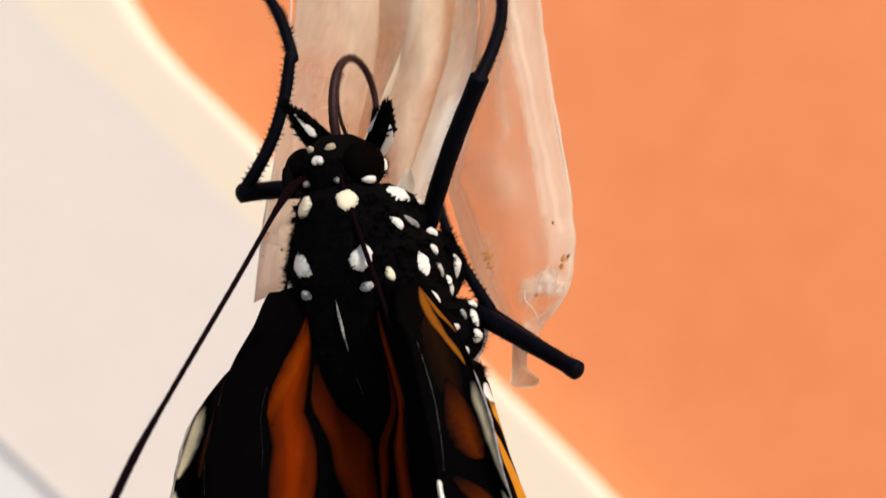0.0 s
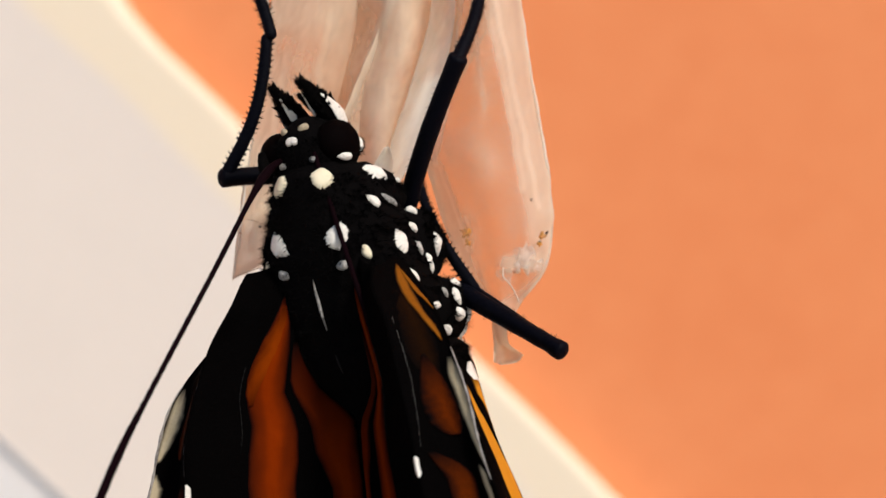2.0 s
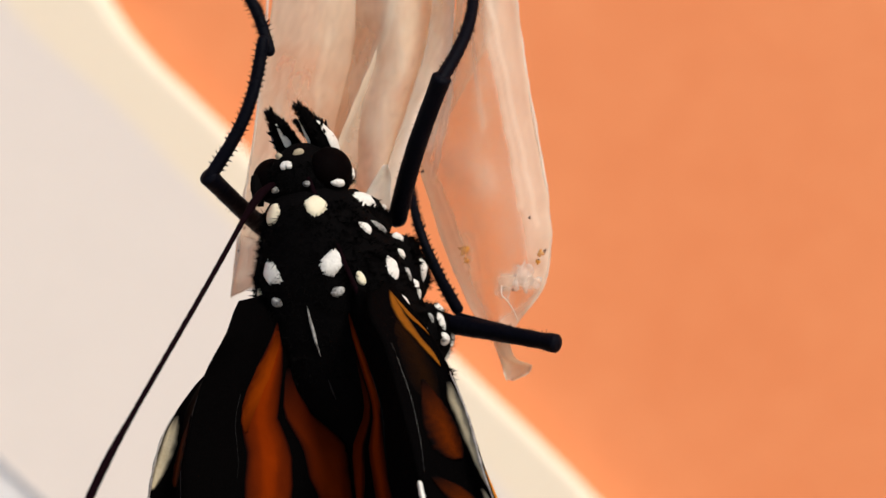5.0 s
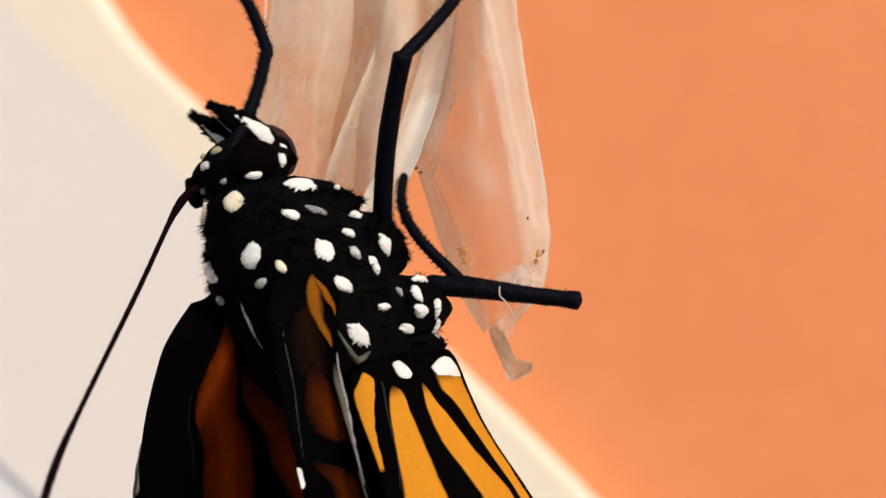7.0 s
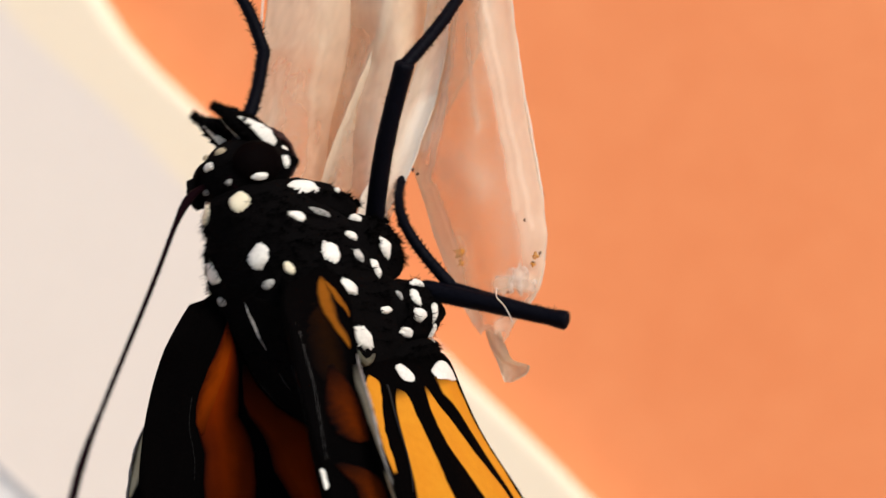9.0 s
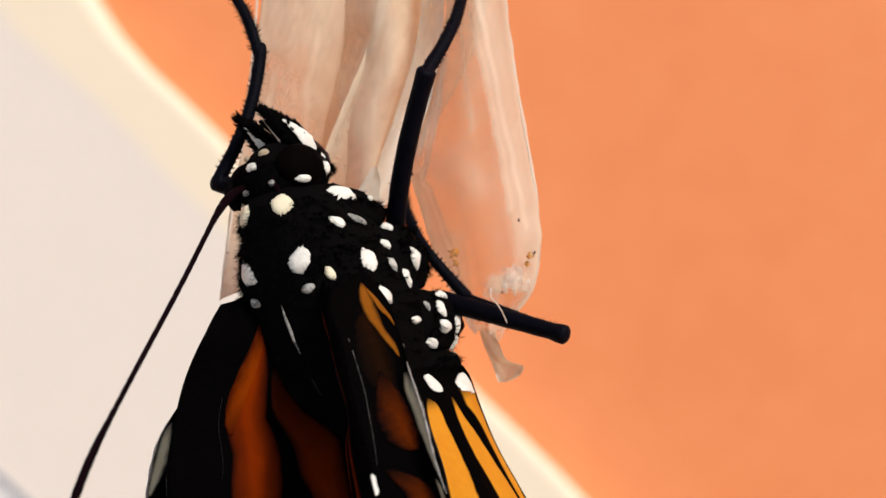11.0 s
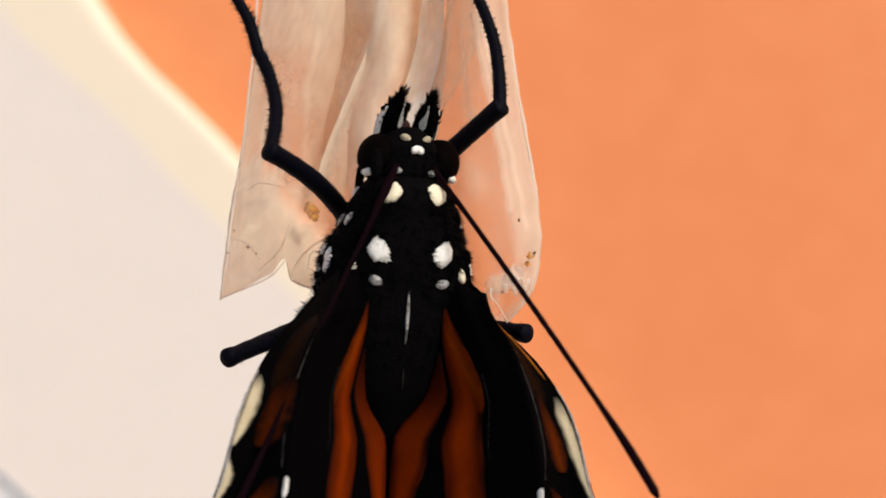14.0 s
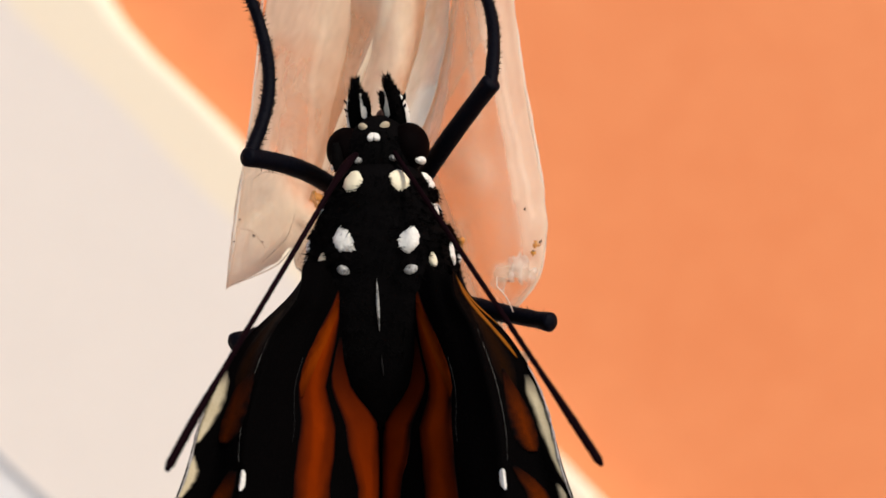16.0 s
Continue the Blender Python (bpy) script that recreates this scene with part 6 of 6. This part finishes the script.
    walk(LEG["RH_tarsus"], [
        (0, pose(0.002880, 0.004147, -0.001354, 20.68, -10.25, -87.46)),
        (0.5, pose(0.002879, 0.004157, -0.001364, 21.16, -9.69, -87.17)),
        (1, pose(0.002867, 0.004128, -0.001362, 21.12, -11.57, -87.93)),
        (1.5, pose(0.002872, 0.004139, -0.001363, 21.79, -12.70, -88.33)),
        (2, pose(0.002877, 0.004175, -0.001383, 22.34, -13.01, -88.41)),
        (2.5, pose(0.002952, 0.004495, -0.001335, 25.34, -18.99, -91.13)),
        (3, pose(0.002876, 0.004812, -0.001300, 26.97, -20.03, -91.77)),
        (3.5, pose(0.002927, 0.004691, -0.001301, 26.20, -19.33, -91.35)),
        (3.7, pose(0.002951, 0.004470, -0.001338, 19.97, -16.78, -90.03)),
        (5.8, pose(0.002947, 0.004154, -0.001161, 14.73, -5.00, -86.81)),
        (6, pose(0.002953, 0.004627, -0.001279, 20.58, -15.81, -89.65)),
        (6.5, pose(0.002781, 0.004987, -0.001283, 24.29, -17.58, -90.41)),
        (7, pose(0.002792, 0.004962, -0.001275, 25.38, -14.33, -88.82)),
        (7.5, pose(0.002842, 0.003952, -0.001094, 20.84, -6.64, -86.01)),
        (8, pose(0.002429, 0.003669, -0.000968, 19.05, -17.80, -90.40)),
        (8.2, pose(0.002361, 0.003652, -0.000969, 17.08, -18.50, -90.58)),
        (8.5, pose(0.002503, 0.003693, -0.000990, 16.04, -14.59, -89.37)),
        (9, pose(0.002903, 0.004702, -0.001349, 22.33, -17.70, -90.43)),
        (9.5, pose(0.002727, 0.004968, -0.001408, 26.40, -20.93, -92.18)),
        (10, pose(0.002907, 0.004678, -0.001357, 26.69, -16.28, -89.78)),
        (10.2, pose(0.002957, 0.004259, -0.001257, 25.70, -10.34, -86.80)),
        (12.5, pose(0.002865, 0.004721, -0.001407, 21.55, -15.17, -89.37)),
        (13, pose(0.002929, 0.004609, -0.001351, 23.97, -14.08, -88.78)),
        (13.5, pose(0.002936, 0.004168, -0.001231, 22.39, -12.25, -88.09)),
        (14, pose(0.002588, 0.003733, -0.000987, 18.77, -11.61, -88.19)),
        (14.5, pose(0.002548, 0.003712, -0.000996, 19.56, -11.54, -88.08)),
        (15, pose(0.002828, 0.003938, -0.001121, 23.68, -10.39, -87.11)),
        (15.5, pose(0.002838, 0.003956, -0.001142, 25.47, -15.41, -89.36)),
        (16, pose(0.002771, 0.003868, -0.001052, 23.10, -10.30, -87.15)),
    ])
    walk(LEG["LH_femur"], [
        (0, pose(-0.004287, -0.000392, -0.002302, -80.30, -43.19, -32.09)),
        (0.5, pose(-0.004259, -0.000411, -0.002262, -80.96, -43.17, -31.24)),
        (1, pose(-0.004085, -0.000472, -0.002376, -78.35, -46.93, -31.43)),
        (1.5, pose(-0.004124, -0.000441, -0.002467, -76.71, -47.12, -33.25)),
        (2, pose(-0.004232, -0.000417, -0.002312, -79.98, -44.09, -31.71)),
        (2.5, pose(-0.003222, -0.000779, -0.002061, -81.44, -60.34, -19.52)),
        (3, pose(-0.002842, -0.000857, -0.001619, -92.25, -65.18, -5.49)),
        (3.5, pose(-0.002757, -0.000868, -0.001681, -90.63, -68.99, -5.94)),
        (3.7, pose(-0.002730, -0.000871, -0.001673, -90.92, -69.84, -5.35)),
        (5.8, pose(-0.003795, -0.000618, -0.002073, -83.41, -48.47, -23.99)),
        (6, pose(-0.002813, -0.000853, -0.001990, -79.84, -70.43, -16.79)),
        (6.5, pose(-0.002657, -0.000878, -0.001650, -91.90, -72.16, -3.54)),
        (7, pose(-0.002977, -0.000825, -0.002056, -79.54, -66.44, -18.76)),
        (7.5, pose(-0.004562, -0.000183, -0.002668, -74.48, -42.41, -40.06)),
        (8, pose(-0.006143, 0.001521, -0.003220, -69.71, -26.52, -67.21)),
        (8.2, pose(-0.006505, 0.002326, -0.003335, -68.90, -22.01, -76.98)),
        (8.5, pose(-0.005750, 0.000921, -0.003090, -70.76, -30.61, -59.15)),
        (9, pose(-0.002652, -0.000877, -0.001826, -84.62, -74.10, -10.47)),
        (9.5, pose(-0.002617, -0.000848, -0.001127, -105.41, -63.89, 8.99)),
        (10, pose(-0.003531, -0.000694, -0.001244, -96.72, -37.29, -11.75)),
        (10.2, pose(-0.004470, -0.000342, -0.001650, -90.69, -32.13, -27.23)),
        (12.5, pose(-0.003213, -0.000776, -0.001286, -96.99, -45.97, -6.94)),
        (13, pose(-0.003566, -0.000702, -0.001505, -93.12, -43.12, -14.07)),
        (13.5, pose(-0.004132, -0.000475, -0.002204, -81.72, -44.45, -29.17)),
        (14, pose(-0.005430, 0.000538, -0.002964, -71.94, -33.70, -53.27)),
        (14.5, pose(-0.005514, 0.000736, -0.003239, -67.92, -33.31, -57.99)),
        (15, pose(-0.004560, 0.000053, -0.002165, -83.55, -32.42, -39.45)),
        (15.5, pose(-0.004480, -0.000130, -0.002303, -81.14, -36.98, -37.21)),
        (16, pose(-0.005029, 0.000077, -0.002485, -78.64, -35.54, -42.45)),
    ])
    walk(LEG["LH_tibia"], [
        (0, pose(-0.004287, -0.000392, -0.002302, -79.90, -42.75, -33.00)),
        (0.5, pose(-0.004259, -0.000411, -0.002262, -80.47, -42.74, -32.26)),
        (1, pose(-0.004085, -0.000472, -0.002376, -78.22, -45.92, -32.39)),
        (1.5, pose(-0.004124, -0.000441, -0.002467, -76.82, -46.09, -33.95)),
        (2, pose(-0.004232, -0.000417, -0.002312, -79.63, -43.51, -32.67)),
        (2.5, pose(-0.003222, -0.000779, -0.002061, -80.98, -56.65, -21.94)),
        (3, pose(-0.002842, -0.000857, -0.001619, -89.22, -59.56, -11.06)),
        (3.5, pose(-0.002757, -0.000868, -0.001681, -87.76, -62.53, -11.48)),
        (3.7, pose(-0.002730, -0.000871, -0.001673, -87.89, -63.13, -11.10)),
        (5.8, pose(-0.003795, -0.000618, -0.002073, -82.57, -47.15, -25.99)),
        (6, pose(-0.002813, -0.000853, -0.001990, -80.18, -64.42, -18.97)),
        (6.5, pose(-0.002657, -0.000878, -0.001650, -88.32, -64.77, -9.98)),
        (7, pose(-0.002977, -0.000825, -0.002056, -79.71, -61.44, -20.88)),
        (7.5, pose(-0.004562, -0.000183, -0.002668, -74.84, -42.10, -39.93)),
        (8, pose(-0.006143, 0.001521, -0.003220, -70.40, -27.98, -63.92)),
        (8.2, pose(-0.006505, 0.002326, -0.003335, -69.48, -23.85, -72.65)),
        (8.5, pose(-0.005750, 0.000921, -0.003090, -71.44, -31.68, -56.76)),
        (9, pose(-0.002652, -0.000877, -0.001826, -83.55, -66.80, -14.34)),
        (9.5, pose(-0.002617, -0.000848, -0.001127, -98.64, -56.78, -0.85)),
        (10, pose(-0.003531, -0.000694, -0.001244, -94.43, -38.41, -14.94)),
        (10.2, pose(-0.004470, -0.000342, -0.001650, -89.15, -33.50, -28.48)),
        (12.5, pose(-0.003213, -0.000776, -0.001286, -94.32, -45.02, -11.25)),
        (13, pose(-0.003566, -0.000702, -0.001505, -91.06, -42.86, -17.30)),
        (13.5, pose(-0.004132, -0.000475, -0.002204, -81.13, -43.82, -30.46)),
        (14, pose(-0.005430, 0.000538, -0.002964, -72.54, -34.44, -51.57)),
        (14.5, pose(-0.005514, 0.000736, -0.003239, -68.94, -34.19, -55.78)),
        (15, pose(-0.004560, 0.000053, -0.002165, -82.83, -33.32, -39.31)),
        (15.5, pose(-0.004480, -0.000130, -0.002303, -80.67, -37.36, -37.44)),
        (16, pose(-0.005029, 0.000077, -0.002485, -78.49, -36.05, -42.02)),
    ])
    walk(LEG["LH_tarsus"], [
        (0, pose(-0.002234, 0.003797, -0.001696, -36.74, -54.55, -65.07)),
        (0.5, pose(-0.002229, 0.003794, -0.001690, -33.26, -55.61, -67.19)),
        (1, pose(-0.002202, 0.003784, -0.001708, -33.68, -56.95, -66.28)),
        (1.5, pose(-0.002208, 0.003789, -0.001723, -33.37, -58.70, -65.76)),
        (2, pose(-0.002225, 0.003793, -0.001698, -17.13, -58.72, -77.90)),
        (2.5, pose(-0.002063, 0.003735, -0.001658, 20.73, -59.72, -104.98)),
        (3, pose(-0.002003, 0.003723, -0.001587, 36.53, -55.36, -115.17)),
        (3.5, pose(-0.001989, 0.003721, -0.001597, 31.21, -58.03, -112.29)),
        (3.7, pose(-0.001985, 0.003721, -0.001596, 1.49, -58.29, -91.03)),
        (5.8, pose(-0.002155, 0.003761, -0.001660, -49.87, -42.59, -63.03)),
        (6, pose(-0.001998, 0.003724, -0.001646, -3.32, -63.97, -87.45)),
        (6.5, pose(-0.001973, 0.003719, -0.001592, 33.88, -56.95, -113.88)),
        (7, pose(-0.002024, 0.003728, -0.001657, 33.27, -59.14, -114.34)),
        (7.5, pose(-0.002278, 0.003831, -0.001755, -56.41, -44.08, -56.62)),
        (8, pose(-0.002531, 0.004103, -0.001843, -70.33, -33.41, -55.42)),
        (8.2, pose(-0.002589, 0.004232, -0.001862, -72.60, -30.03, -58.14)),
        (8.5, pose(-0.002468, 0.004007, -0.001822, -70.89, -33.31, -54.96)),
        (9, pose(-0.001972, 0.003720, -0.001620, 13.97, -68.27, -101.47)),
        (9.5, pose(-0.001967, 0.003724, -0.001508, 50.07, -53.74, -125.15)),
        (10, pose(-0.002113, 0.003749, -0.001527, 33.30, -55.58, -112.83)),
        (10.2, pose(-0.002263, 0.003805, -0.001592, 3.17, -54.86, -92.05)),
        (12.5, pose(-0.002062, 0.003736, -0.001534, 15.17, -61.84, -101.30)),
        (13, pose(-0.002119, 0.003748, -0.001569, 14.29, -61.16, -100.51)),
        (13.5, pose(-0.002209, 0.003784, -0.001681, -43.21, -57.82, -58.26)),
        (14, pose(-0.002417, 0.003946, -0.001802, -65.19, -36.28, -56.79)),
        (14.5, pose(-0.002430, 0.003978, -0.001846, -69.64, -33.82, -55.56)),
        (15, pose(-0.002358, 0.003868, -0.001674, -60.43, -47.30, -50.33)),
        (15.5, pose(-0.002311, 0.003839, -0.001696, -71.06, -49.41, -37.87)),
        (16, pose(-0.002353, 0.003872, -0.001726, -56.92, -45.63, -54.87)),
    ])
    # tongue: rolled up between the palps, or stretched into a wide loop
    def roll(t):
        return float(np.interp(t, [0, 0.12, 0.5, 2.45, 2.95, 3.15, 3.5, 3.7, 4.6, 16], [0.8, 0.74, 0, 0, 0.78, 0.86, 1, 1, 0, 0]))

    keys = [0.0, 0.12]
    for a, b in ((0.12, 0.5), (0.5, 2.45), (2.45, 2.95), (2.95, 3.15), (3.15, 3.5), (3.5, 3.7), (3.7, 4.6), (4.6, 16.0)):
        n = max(1, math.ceil(abs(roll(b) - roll(a)) / 0.045))
        keys += [a + (b - a) * (i + 1) / n for i in range(n)]
    keys = sorted({frame(t): t for t in keys}.values())
    poses = {i: [] for i in range(len(LINKS))}
    for t in keys:
        e = roll(t)
        at = Vector((0, -0.4, 4.6)) * e + Vector((0, -0.3, 3.95)) * (1 - e) - NECK
        ang = radians(-24 * e - 10 * (1 - e))
        for i in range(len(LINKS)):
            m = Matrix.Translation(at * MM) @ Matrix.Rotation(-ang, 4, 'X') @ Matrix.Rotation(0, 4, 'Z')
            m.translation.x += (0.02 * i) * MM * (1 - e)
            poses[i].append((t, m))
            d = Vector((0, math.sin(ang), math.cos(ang)))
            at = at + d * 0.385
            tight, wide = radians(20 + 0.7 * i), radians(4.2 + 6.5 * math.exp(-((i - 13) / 8) ** 2) + 34 * max(0, (i - 18) / 15) * (1 - e))
            ang += tight * (1 - e) + wide * e
    for i, link in enumerate(LINKS):
        walk(link, poses[i])
    # the curled strip under the shell swings a little
    hinge = P(882, 590, 4.6) * MM
    walk(tip_strip, [(t, Matrix.Translation(hinge) @ pose(0, 0, 0, 0, a, 0) @ Matrix.Translation(-hinge)) for t, a in
                     ((0.0, 27), (0.5, 22), (1.5, 23), (2.0, 21), (2.5, 15), (3.0, 12), (3.5, 9), (6.0, 4), (7.5, 0), (10.0, 2), (13.5, 0), (16.0, 0))])
    # palps spread while the tongue is out
    for sgn, (palp, root) in PALPS.items():
        rows = []
        for t in (0.0, 0.15, 0.4, 0.6, 2.4, 2.7, 3.0, 3.5, 3.7, 4.2, 4.7, 16.0):
            open_by = 38 * float(np.interp(t, [0, 0.15, 0.45, 2.55, 3.0, 3.7, 4.5], [1, 1, 0, 0, 1, 1, 0]))
            rows.append((t, Matrix.Translation(root * MM) @ pose(0, 0, 0, -0.3 * open_by * (1 if sgn > 0 else 0.4), sgn * 1.25 * open_by * (1 if sgn > 0 else 0.4), 0)))
        walk(palp, rows)


motions()
